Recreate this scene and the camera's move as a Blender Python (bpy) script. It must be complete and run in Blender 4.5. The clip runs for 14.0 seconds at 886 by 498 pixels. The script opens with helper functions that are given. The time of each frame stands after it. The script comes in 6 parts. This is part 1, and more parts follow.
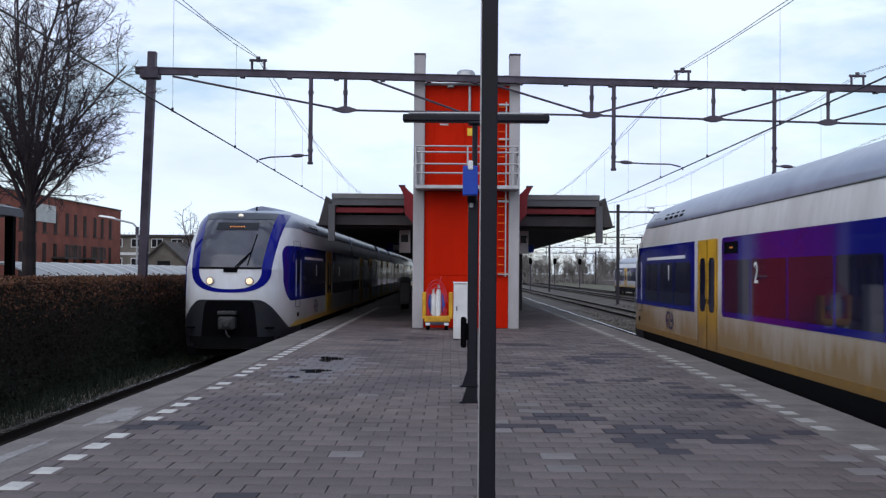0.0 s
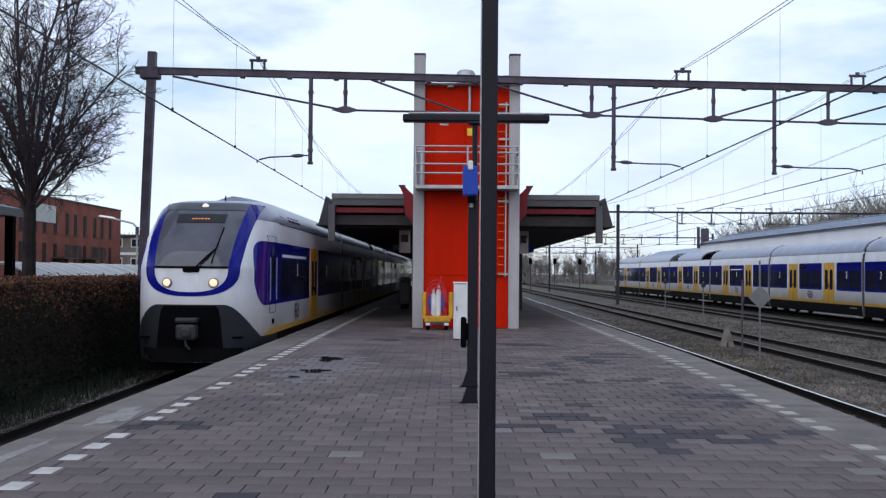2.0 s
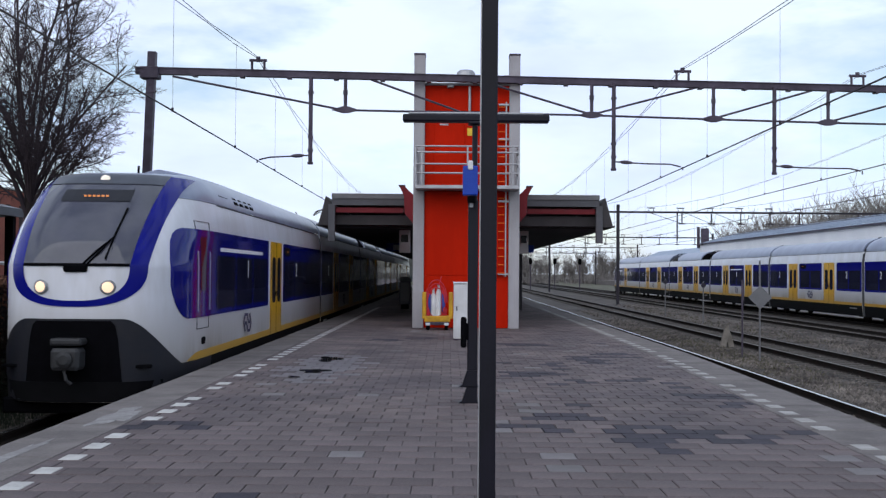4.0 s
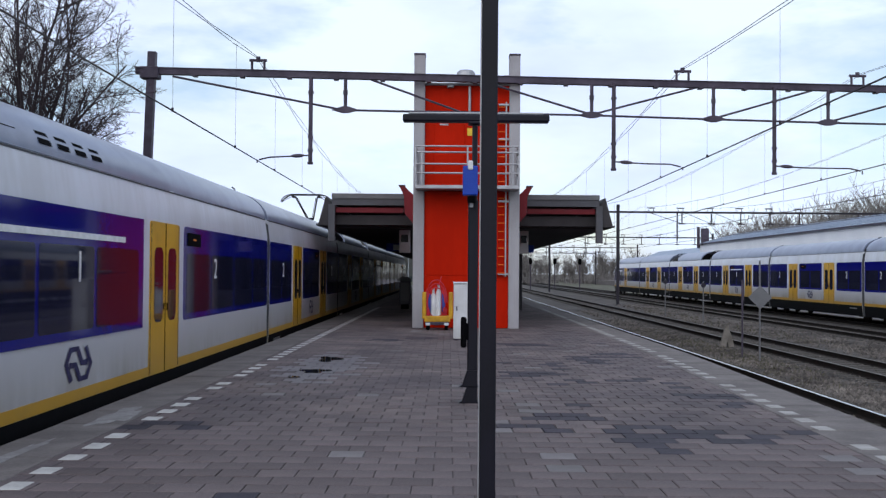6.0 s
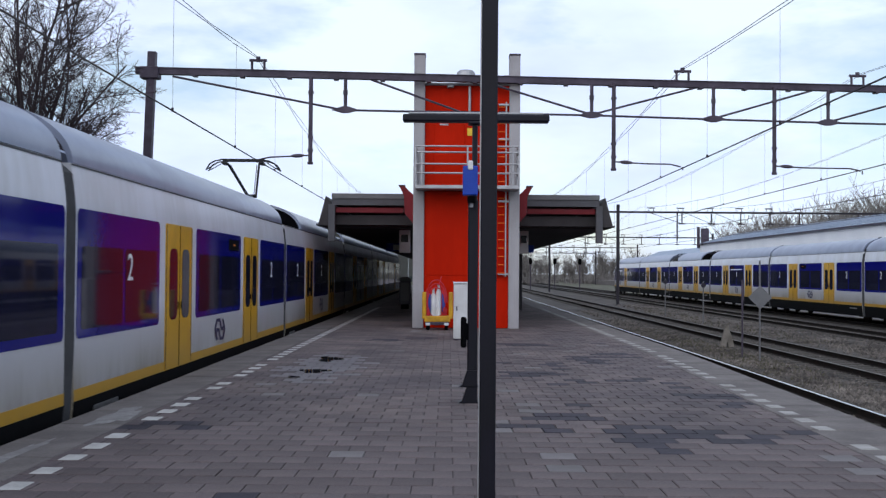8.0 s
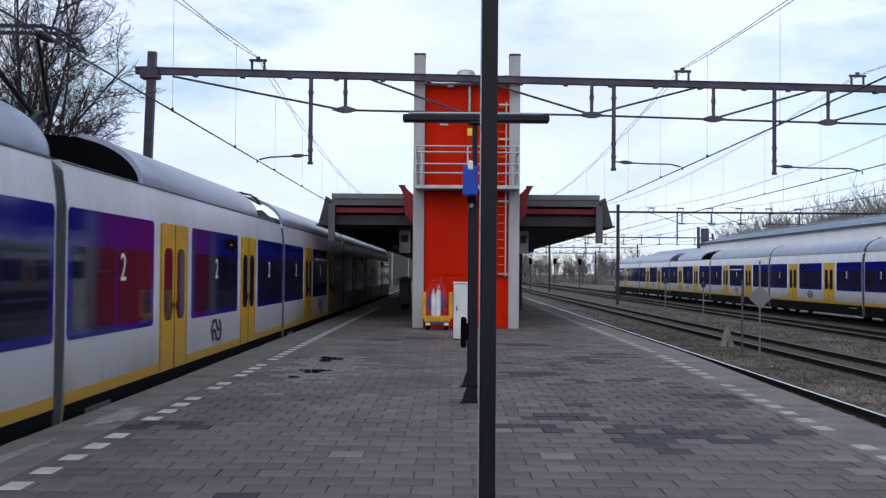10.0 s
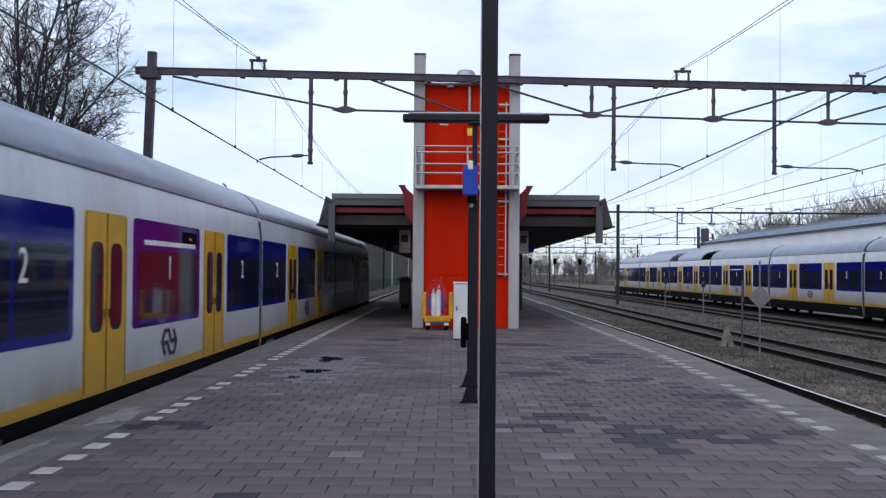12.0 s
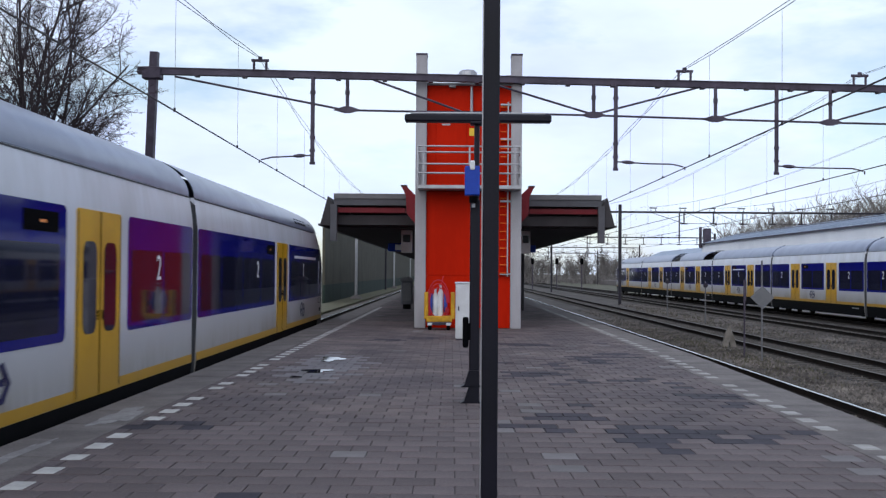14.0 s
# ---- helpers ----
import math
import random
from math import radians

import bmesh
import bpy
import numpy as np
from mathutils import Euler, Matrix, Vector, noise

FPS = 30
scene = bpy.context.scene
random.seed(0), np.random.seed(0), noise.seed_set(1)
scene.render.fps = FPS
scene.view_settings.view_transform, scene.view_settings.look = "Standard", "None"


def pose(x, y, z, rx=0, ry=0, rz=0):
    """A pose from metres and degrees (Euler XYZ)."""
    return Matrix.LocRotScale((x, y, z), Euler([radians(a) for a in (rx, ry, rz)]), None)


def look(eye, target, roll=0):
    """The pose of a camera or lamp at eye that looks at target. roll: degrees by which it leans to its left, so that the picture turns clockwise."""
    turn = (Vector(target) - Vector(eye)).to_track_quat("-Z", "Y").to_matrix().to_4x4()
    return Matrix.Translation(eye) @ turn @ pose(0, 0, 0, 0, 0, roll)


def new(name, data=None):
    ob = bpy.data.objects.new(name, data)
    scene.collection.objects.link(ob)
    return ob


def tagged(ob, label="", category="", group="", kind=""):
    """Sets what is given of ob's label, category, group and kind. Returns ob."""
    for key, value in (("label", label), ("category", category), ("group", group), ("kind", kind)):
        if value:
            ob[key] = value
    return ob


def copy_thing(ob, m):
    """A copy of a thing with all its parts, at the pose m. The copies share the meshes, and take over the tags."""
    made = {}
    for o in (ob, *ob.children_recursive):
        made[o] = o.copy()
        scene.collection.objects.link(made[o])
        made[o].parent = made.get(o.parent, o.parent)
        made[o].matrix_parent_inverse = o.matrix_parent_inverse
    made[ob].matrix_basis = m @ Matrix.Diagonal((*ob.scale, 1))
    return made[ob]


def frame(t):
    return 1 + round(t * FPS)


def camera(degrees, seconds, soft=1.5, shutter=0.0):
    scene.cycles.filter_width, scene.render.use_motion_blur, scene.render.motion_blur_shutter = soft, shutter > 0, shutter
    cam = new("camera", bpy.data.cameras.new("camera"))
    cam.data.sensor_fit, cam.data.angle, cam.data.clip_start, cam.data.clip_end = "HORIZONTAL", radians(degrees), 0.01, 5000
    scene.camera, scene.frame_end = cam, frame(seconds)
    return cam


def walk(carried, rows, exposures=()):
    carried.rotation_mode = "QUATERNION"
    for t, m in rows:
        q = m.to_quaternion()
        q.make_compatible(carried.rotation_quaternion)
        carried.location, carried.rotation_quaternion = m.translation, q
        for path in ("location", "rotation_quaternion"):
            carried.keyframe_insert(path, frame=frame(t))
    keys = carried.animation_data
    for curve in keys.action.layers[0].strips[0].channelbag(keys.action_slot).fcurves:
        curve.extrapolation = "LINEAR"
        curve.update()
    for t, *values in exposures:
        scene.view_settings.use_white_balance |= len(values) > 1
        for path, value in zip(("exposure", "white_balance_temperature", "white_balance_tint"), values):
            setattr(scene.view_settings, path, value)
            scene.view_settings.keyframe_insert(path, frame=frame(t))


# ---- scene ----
cam = camera(44.3, 14.0, soft=1.3, shutter=0.25)
EYE = Vector((0.0, 0.0, 1.55))
AIM = look(EYE, EYE + Vector((-0.571, 100, 2.18)), 0.45)
AIM_END = look(EYE, EYE + Vector((-0.571 - 0.18, 100, 2.18)), 0.45)
walk(cam, [(0, AIM), (13.7, AIM), (13.9, AIM_END), (14.0, AIM_END)])

# ---- light ----
scene.view_settings.exposure = 0.0
SUN_EL, SUN_AZ = radians(38), radians(203)
world = bpy.data.worlds.new("sky")
scene.world = world
world.use_nodes = True
wn, wl = world.node_tree.nodes, world.node_tree.links
wn.clear()
w_out = wn.new("ShaderNodeOutputWorld")
w_bg = wn.new("ShaderNodeBackground")
w_bg2 = wn.new("ShaderNodeBackground")
w_mix = wn.new("ShaderNodeMixShader")
w_sky = wn.new("ShaderNodeTexSky")
w_sky.sky_type, w_sky.sun_disc = "NISHITA", False
w_sky.sun_elevation, w_sky.sun_rotation = SUN_EL, SUN_AZ
w_bg.inputs["Strength"].default_value = 0.14
w_tc = wn.new("ShaderNodeTexCoord")
w_map = wn.new("ShaderNodeMapping")
w_map.inputs["Scale"].default_value = (1.6, 1.0, 4.5)
w_noise = wn.new("ShaderNodeTexNoise")
w_noise.inputs["Scale"].default_value = 2.2
w_noise.inputs["Detail"].default_value = 6
w_noise.inputs["Roughness"].default_value = 0.55
w_ramp = wn.new("ShaderNodeValToRGB")
w_ramp.color_ramp.elements[0].position, w_ramp.color_ramp.elements[1].position = 0.34, 0.52
w_noise2 = wn.new("ShaderNodeTexNoise")
w_noise2.inputs["Scale"].default_value = 3.0
w_noise2.inputs["Detail"].default_value = 5
w_ramp2 = wn.new("ShaderNodeValToRGB")
w_ramp2.color_ramp.elements[0].position, w_ramp2.color_ramp.elements[1].position = 0.25, 0.56
w_ramp2.color_ramp.elements[0].color = (0.67, 0.78, 1.16, 1)
w_ramp2.color_ramp.elements[1].color = (0.87, 1.0, 1.16, 1)
w_bg2.inputs["Strength"].default_value = 1.05
wl.new(w_tc.outputs["Generated"], w_map.inputs["Vector"])
wl.new(w_map.outputs["Vector"], w_noise.inputs["Vector"])
wl.new(w_map.outputs["Vector"], w_noise2.inputs["Vector"])
wl.new(w_noise.outputs["Fac"], w_ramp.inputs["Fac"])
wl.new(w_noise2.outputs["Fac"], w_ramp2.inputs["Fac"])
wl.new(w_sky.outputs["Color"], w_bg.inputs["Color"])
wl.new(w_ramp2.outputs["Color"], w_bg2.inputs["Color"])
wl.new(w_ramp.outputs["Color"], w_mix.inputs["Fac"])
wl.new(w_bg.outputs["Background"], w_mix.inputs[1])
wl.new(w_bg2.outputs["Background"], w_mix.inputs[2])
wl.new(w_mix.outputs["Shader"], w_out.inputs["Surface"])

sun = new("sun", bpy.data.lights.new("sun", "SUN"))
sun.data.energy, sun.data.angle, sun.data.color = 1.5, radians(75), (1.0, 0.98, 0.95)
sun.matrix_basis = look((-16, -38, 32), (0, 0, 0))


# ---- materials ----
def mat(name, col, rough=0.6, metal=0.0, col2=None, scale=6.0, bump=0.0, fine=60.0, coat=0.0, per_piece=0.0, stretch=(1, 1, 1), spec=0.22, grime=None):
    m = bpy.data.materials.new(name)
    m.use_nodes = True
    n, l = m.node_tree.nodes, m.node_tree.links
    b = n["Principled BSDF"]
    b.inputs["Roughness"].default_value, b.inputs["Metallic"].default_value = rough, metal
    b.inputs["Coat Weight"].default_value, b.inputs["Coat Roughness"].default_value = coat, 0.04
    b.inputs["Specular IOR Level"].default_value = spec
    col2 = col2 or tuple(c * 0.75 for c in col)
    tc, mp, big, small = n.new("ShaderNodeTexCoord"), n.new("ShaderNodeMapping"), n.new("ShaderNodeTexNoise"), n.new("ShaderNodeTexNoise")
    mp.inputs["Scale"].default_value = stretch
    big.inputs["Scale"].default_value, big.inputs["Detail"].default_value, big.inputs["Roughness"].default_value = scale, 5, 0.6
    small.inputs["Scale"].default_value, small.inputs["Detail"].default_value = fine, 3
    l.new(tc.outputs["Object"], mp.inputs["Vector"])
    l.new(mp.outputs["Vector"], big.inputs["Vector"])
    l.new(mp.outputs["Vector"], small.inputs["Vector"])
    ramp = n.new("ShaderNodeValToRGB")
    ramp.color_ramp.elements[0].position, ramp.color_ramp.elements[1].position = 0.36, 0.66
    ramp.color_ramp.elements[0].color, ramp.color_ramp.elements[1].color = (*col2, 1), (*col, 1)
    add = n.new("ShaderNodeMath")
    add.operation = "MULTIPLY_ADD"
    add.inputs[1].default_value = 0.35
    l.new(small.outputs["Fac"], add.inputs[0])
    sub = n.new("ShaderNodeMath")
    sub.operation = "SUBTRACT"
    sub.inputs[1].default_value = 0.175
    l.new(big.outputs["Fac"], sub.inputs[0])
    l.new(sub.outputs[0], add.inputs[2])
    l.new(add.outputs[0], ramp.inputs["Fac"])
    out = ramp.outputs["Color"]
    if per_piece:
        info, hsv, mr = n.new("ShaderNodeObjectInfo"), n.new("ShaderNodeHueSaturation"), n.new("ShaderNodeMapRange")
        geo, both = n.new("ShaderNodeNewGeometry"), n.new("ShaderNodeMath")
        both.operation = "ADD"
        frac = n.new("ShaderNodeMath")
        frac.operation = "FRACT"
        l.new(info.outputs["Random"], both.inputs[0])
        l.new(geo.outputs["Random Per Island"], both.inputs[1])
        l.new(both.outputs[0], frac.inputs[0])
        mr.inputs["To Min"].default_value, mr.inputs["To Max"].default_value = 1 - per_piece, 1 + per_piece
        l.new(frac.outputs[0], mr.inputs["Value"])
        l.new(mr.outputs["Result"], hsv.inputs["Value"])
        l.new(out, hsv.inputs["Color"])
        out = hsv.outputs["Color"]
    if grime:
        # brake dust and road film that thins out upwards in uneven streaks
        sep, mr2, mul, mx = n.new("ShaderNodeSeparateXYZ"), n.new("ShaderNodeMapRange"), n.new("ShaderNodeMath"), n.new("ShaderNodeMix")
        mx.data_type = "RGBA"
        mul.operation = "MULTIPLY"
        l.new(tc.outputs["Object"], sep.inputs["Vector"])
        l.new(sep.outputs["Z"], mr2.inputs["Value"])
        mr2.inputs["From Min"].default_value, mr2.inputs["From Max"].default_value = grime[0], grime[1]
        mr2.inputs["To Min"].default_value, mr2.inputs["To Max"].default_value = 1.5 * grime[2], 0.0
        l.new(mr2.outputs["Result"], mul.inputs[0])
        l.new(add.outputs[0], mul.inputs[1])
        l.new(mul.outputs[0], mx.inputs["Factor"])
        l.new(out, mx.inputs["A"])
        mx.inputs["B"].default_value = (*grime[3], 1)
        out = mx.outputs["Result"]
    l.new(out, b.inputs["Base Color"])
    if bump:
        bp = n.new("ShaderNodeBump")
        bp.inputs["Strength"].default_value, bp.inputs["Distance"].default_value = bump, 0.01
        l.new(small.outputs["Fac"], bp.inputs["Height"])
        l.new(bp.outputs["Normal"], b.inputs["Normal"])
    return m


def glow(name, col, strength):
    m = bpy.data.materials.new(name)
    m.use_nodes = True
    b = m.node_tree.nodes["Principled BSDF"]
    b.inputs["Base Color"].default_value = (*col, 1)
    b.inputs["Emission Color"].default_value = (*col, 1)
    b.inputs["Emission Strength"].default_value = strength
    b.inputs["Roughness"].default_value = 0.2
    return m


M_WHITE = mat("train_white_paint", (0.59, 0.60, 0.665), 0.3, col2=(0.49, 0.49, 0.525), scale=1.1, fine=7, stretch=(1, 1, 0.25), spec=0.35, grime=(0.85, 1.9, 1.1, (0.21, 0.18, 0.14)))
M_WHITE_DIRTY = mat("dirty_white_paint", (0.55, 0.54, 0.55), 0.38, col2=(0.43, 0.42, 0.42), scale=1.1, fine=7, stretch=(1, 1, 0.3), spec=0.3, grime=(0.85, 2.3, 1.7, (0.20, 0.13, 0.06)))
M_YELLOW_DIRTY = mat("dirty_yellow_paint", (0.56, 0.31, 0.008), 0.4, col2=(0.42, 0.23, 0.01), scale=2.2, spec=0.25, grime=(0.85, 2.1, 1.6, (0.18, 0.10, 0.03)))
M_BLUE = mat("train_blue_paint", (0.006, 0.008, 0.165), 0.06, col2=(0.005, 0.007, 0.135), scale=1.2, spec=0.15)
M_YELLOW = mat("train_yellow_paint", (0.62, 0.33, 0.006), 0.35, col2=(0.48, 0.25, 0.006), scale=2.2, spec=0.3, grime=(0.8, 1.8, 0.8, (0.24, 0.14, 0.03)))
M_ROOF = mat("train_roof_paint", (0.205, 0.235, 0.325), 0.34, col2=(0.15, 0.17, 0.245), scale=1.1, coat=0.15)
M_PANE = mat("tinted_window", (0.008, 0.009, 0.022), 0.04, col2=(0.014, 0.014, 0.034), scale=1.6, fine=3, spec=0.12)
M_SCREEN = mat("windscreen", (0.06, 0.06, 0.08), 0.05, col2=(0.05, 0.052, 0.07), scale=1.5, fine=3, spec=0.4)
M_COWL = mat("dark_cowl", (0.011, 0.012, 0.018), 0.5, col2=(0.015, 0.015, 0.019), scale=3, spec=0.2)
M_BROW = mat("slate_grey_paint", (0.06, 0.066, 0.085), 0.35, scale=2)
M_BLACK = mat("black_rubber", (0.003, 0.003, 0.004), 0.8, scale=5, spec=0.02)
M_BELLOWS = mat("bellows_grey", (0.065, 0.065, 0.07), 0.7, scale=5)
M_COUPLER = mat("coupler_grey", (0.03, 0.03, 0.033), 0.6, scale=5)
M_GREYMETAL = mat("grey_metal", (0.28, 0.28, 0.29), 0.4, 0.7, scale=5)
M_LAMP = glow("headlight_lens", (1.0, 0.74, 0.48), 0.5)
M_TOPLAMP = glow("top_lamp_lens", (1.0, 0.9, 0.75), 0.12)
M_AMBER = glow("destination_leds", (0.8, 0.26, 0.06), 0.04)
M_UNDER = mat("underframe_black", (0.005, 0.005, 0.006), 0.8, scale=4, spec=0.05)
M_LETTER = mat("white_lettering", (0.8, 0.8, 0.8), 0.4)
M_LOGO = mat("logo_blue", (0.013, 0.013, 0.07), 0.4)
M_PAVE = mat("concrete_paver", (0.125, 0.098, 0.097), 0.75, col2=(0.068, 0.055, 0.060), scale=0.55, bump=0.6, fine=38, per_piece=0.21)
M_PAVE_DARK = mat("dark_repair_paver", (0.034, 0.029, 0.040), 0.75, col2=(0.022, 0.019, 0.027), scale=2.0, bump=0.3, fine=45, per_piece=0.15)
M_PAVE_LIGHT = mat("pale_paver", (0.155, 0.142, 0.146), 0.8, col2=(0.12, 0.11, 0.113), scale=2.0, bump=0.3, fine=45, per_piece=0.1)
M_JOINT = mat("paver_joint_sand", (0.07, 0.06, 0.061), 0.9, col2=(0.05, 0.044, 0.044), scale=3, bump=0.4)
M_COPING = mat("platform_coping", (0.16, 0.142, 0.138), 0.85, col2=(0.10, 0.088, 0.087), scale=1.6, bump=0.4, fine=30)
M_DASH = mat("white_marking_tile", (0.48, 0.47, 0.46), 0.7, col2=(0.34, 0.33, 0.32), scale=3, bump=0.2)
M_DASH_WORN = mat("worn_marking_tile", (0.33, 0.32, 0.31), 0.75, col2=(0.22, 0.21, 0.2), scale=4, bump=0.2)
M_BALLAST = mat("ballast_stone", (0.135, 0.118, 0.106), 0.9, col2=(0.05, 0.043, 0.04), scale=0.7, bump=1.0, fine=14, per_piece=0.5)
M_GROUND = mat("ground_soil", (0.125, 0.115, 0.09), 0.95, col2=(0.06, 0.062, 0.042), scale=0.5, bump=1.0, fine=9)
M_RAILTOP = mat("polished_rail_head", (0.74, 0.71, 0.70), 0.22, 1.0, scale=2)
M_RAILWORN = mat("dull_rail_head", (0.12, 0.1, 0.09), 0.5, 0.4, scale=2)
M_RAIL = mat("rusty_rail", (0.018, 0.013, 0.011), 0.85, col2=(0.011, 0.009, 0.008), scale=4, spec=0.1)
M_SLEEPER = mat("concrete_sleeper", (0.075, 0.066, 0.06), 0.9, col2=(0.05, 0.045, 0.04), scale=2, bump=0.4)
M_STEEL = mat("gantry_steel", (0.08, 0.066, 0.092), 0.55, 0.2, col2=(0.045, 0.037, 0.052), scale=2)
M_STEEL_DARK = mat("shaded_gantry_steel", (0.03, 0.026, 0.036), 0.6, 0.1, col2=(0.018, 0.016, 0.022), scale=2)
M_STEEL_GREY = mat("galvanised_steel", (0.36, 0.36, 0.38), 0.45, 0.6, col2=(0.28, 0.28, 0.3), scale=3)
M_POLE = mat("dark_pole_paint", (0.008, 0.0072, 0.0145), 0.45, col2=(0.005, 0.005, 0.009), scale=1.5, spec=0.18)
M_WIRE = mat("contact_wire", (0.03, 0.027, 0.036), 0.6, 0.0)
M_ORANGE = mat("orange_panel", (0.46, 0.013, 0.0015), 0.6, col2=(0.38, 0.010, 0.001), scale=0.7, fine=12, spec=0.05, stretch=(1, 1, 0.3))
M_CONCRETE = mat("pale_concrete", (0.35, 0.335, 0.355), 0.8, col2=(0.26, 0.245, 0.26), scale=1.2, bump=0.2, stretch=(1, 1, 0.4))
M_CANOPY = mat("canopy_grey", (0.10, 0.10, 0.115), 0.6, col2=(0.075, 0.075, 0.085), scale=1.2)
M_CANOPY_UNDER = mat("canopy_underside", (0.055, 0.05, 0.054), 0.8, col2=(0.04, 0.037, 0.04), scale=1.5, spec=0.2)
M_RED = mat("red_steel", (0.19, 0.013, 0.022), 0.5, col2=(0.14, 0.010, 0.016), scale=1.5)
M_RUNG = mat("orange_rung", (0.75, 0.14, 0.02), 0.5, scale=3)
M_BOXBLUE = mat("blue_box", (0.012, 0.05, 0.36), 0.4, col2=(0.01, 0.04, 0.28), scale=3)
M_CABINET = mat("pale_grey_cabinet", (0.56, 0.56, 0.58), 0.5, col2=(0.47, 0.46, 0.47), scale=2)
M_CARTYEL = mat("cart_yellow", (0.62, 0.33, 0.02), 0.5, col2=(0.36, 0.19, 0.02), scale=4)
M_BRICK = mat("brown_red_brick", (0.235, 0.075, 0.052), 0.85, col2=(0.17, 0.052, 0.038), scale=0.6, bump=0.3, fine=8)
M_SHELTER = mat("translucent_shelter_panel", (0.27, 0.28, 0.29), 0.5, col2=(0.2, 0.205, 0.21), scale=0.9)
M_FLATWALL = mat("grey_brown_wall", (0.16, 0.14, 0.125), 0.85, col2=(0.11, 0.095, 0.085), scale=0.7)
M_SLIT = mat("shaded_slit_window", (0.035, 0.018, 0.017), 0.6, col2=(0.022, 0.012, 0.012), scale=1.0, spec=0.1)
M_DAMP = mat("damp_paver", (0.100, 0.083, 0.090), 0.52, col2=(0.062, 0.052, 0.058), scale=0.55, fine=38, bump=0.4, spec=0.35, per_piece=0.2)
M_WINDARK = mat("dark_window_glass", (0.016, 0.016, 0.02), 0.2, scale=2, spec=0.1)
M_BARK = mat("dark_bark", (0.022, 0.016, 0.017), 0.9, col2=(0.012, 0.009, 0.01), scale=3, bump=0.5)
M_TWIG = mat("twig_bark", (0.038, 0.028, 0.034), 0.9, scale=3)
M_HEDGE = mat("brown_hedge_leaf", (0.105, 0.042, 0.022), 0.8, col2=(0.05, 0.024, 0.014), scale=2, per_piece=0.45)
# Brown leaf colour with the hedge's self-shading put into it.
M_HEDGESHADED = mat("shaded_brown_leaf", (0.017, 0.010, 0.007), 0.85, col2=(0.009, 0.006, 0.0045), scale=2, per_piece=0.45)
# Oily ballast colour, also used for the shaded bed beside the platform.
M_OILY_SHADED = mat("oily_shaded_ballast", (0.04, 0.035, 0.034), 0.9, col2=(0.022, 0.02, 0.02), scale=0.9, bump=1.0, fine=14)
M_IVY = mat("dark_green_leaf", (0.012, 0.019, 0.010), 0.7, col2=(0.006, 0.010, 0.005), scale=2, per_piece=0.45)
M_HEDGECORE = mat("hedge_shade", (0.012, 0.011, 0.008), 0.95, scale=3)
M_GRASS = mat("dry_grass", (0.09, 0.08, 0.05), 0.9, col2=(0.05, 0.05, 0.03), scale=2, per_piece=0.4)
M_STAIN = mat("pale_stain", (0.25, 0.24, 0.24), 0.85, col2=(0.17, 0.16, 0.16), scale=6, bump=0.2, fine=40)
M_PUDDLE = mat("wet_puddle", (0.02, 0.02, 0.022), 0.03, scale=2)
M_WALLGREEN = mat("green_screen_base", (0.02, 0.034, 0.028), 0.8, scale=0.5)
M_WALLOLIVE = mat("olive_screen", (0.072, 0.066, 0.05), 0.85, col2=(0.055, 0.05, 0.038), scale=0.5)
M_MARKER = mat("pale_marker_concrete", (0.22, 0.20, 0.18), 0.9, col2=(0.13, 0.115, 0.1), scale=3, bump=0.3)
M_SIGNGREY = mat("grey_sign_back", (0.14, 0.138, 0.145), 0.5, 0.2, col2=(0.12, 0.12, 0.13), scale=5)
# Twig colour made paler: distance haze is mixed into it.
M_FARTREE_HAZY = mat("hazy_far_twigs", (0.17, 0.155, 0.15), 0.9, col2=(0.12, 0.11, 0.105), scale=0.4, per_piece=0.3)
M_SHEDWALL = mat("white_shed_wall", (0.82, 0.82, 0.84), 0.6, col2=(0.74, 0.74, 0.77), scale=0.4)
M_SHEDROOF = mat("ribbed_grey_roof", (0.25, 0.30, 0.385), 0.5, 0.0, col2=(0.2, 0.24, 0.31), scale=0.5)
M_PALEWALL = mat("pale_rendered_wall", (0.55, 0.55, 0.53), 0.8, col2=(0.42, 0.42, 0.41), scale=0.6)
M_TILEROOF = mat("dark_roof_tile", (0.07, 0.06, 0.058), 0.8, scale=0.8)
M_YELLOWSIGN = mat("yellow_plate", (0.75, 0.5, 0.05), 0.5, scale=3)
M_WHITEPLASTIC = mat("white_plastic", (0.7, 0.7, 0.72), 0.45, scale=3)
M_REDHOSE = mat("red_hose", (0.5, 0.03, 0.05), 0.5, scale=3)
M_BLUEHOSE = mat("blue_hose", (0.04, 0.06, 0.3), 0.5, scale=3)


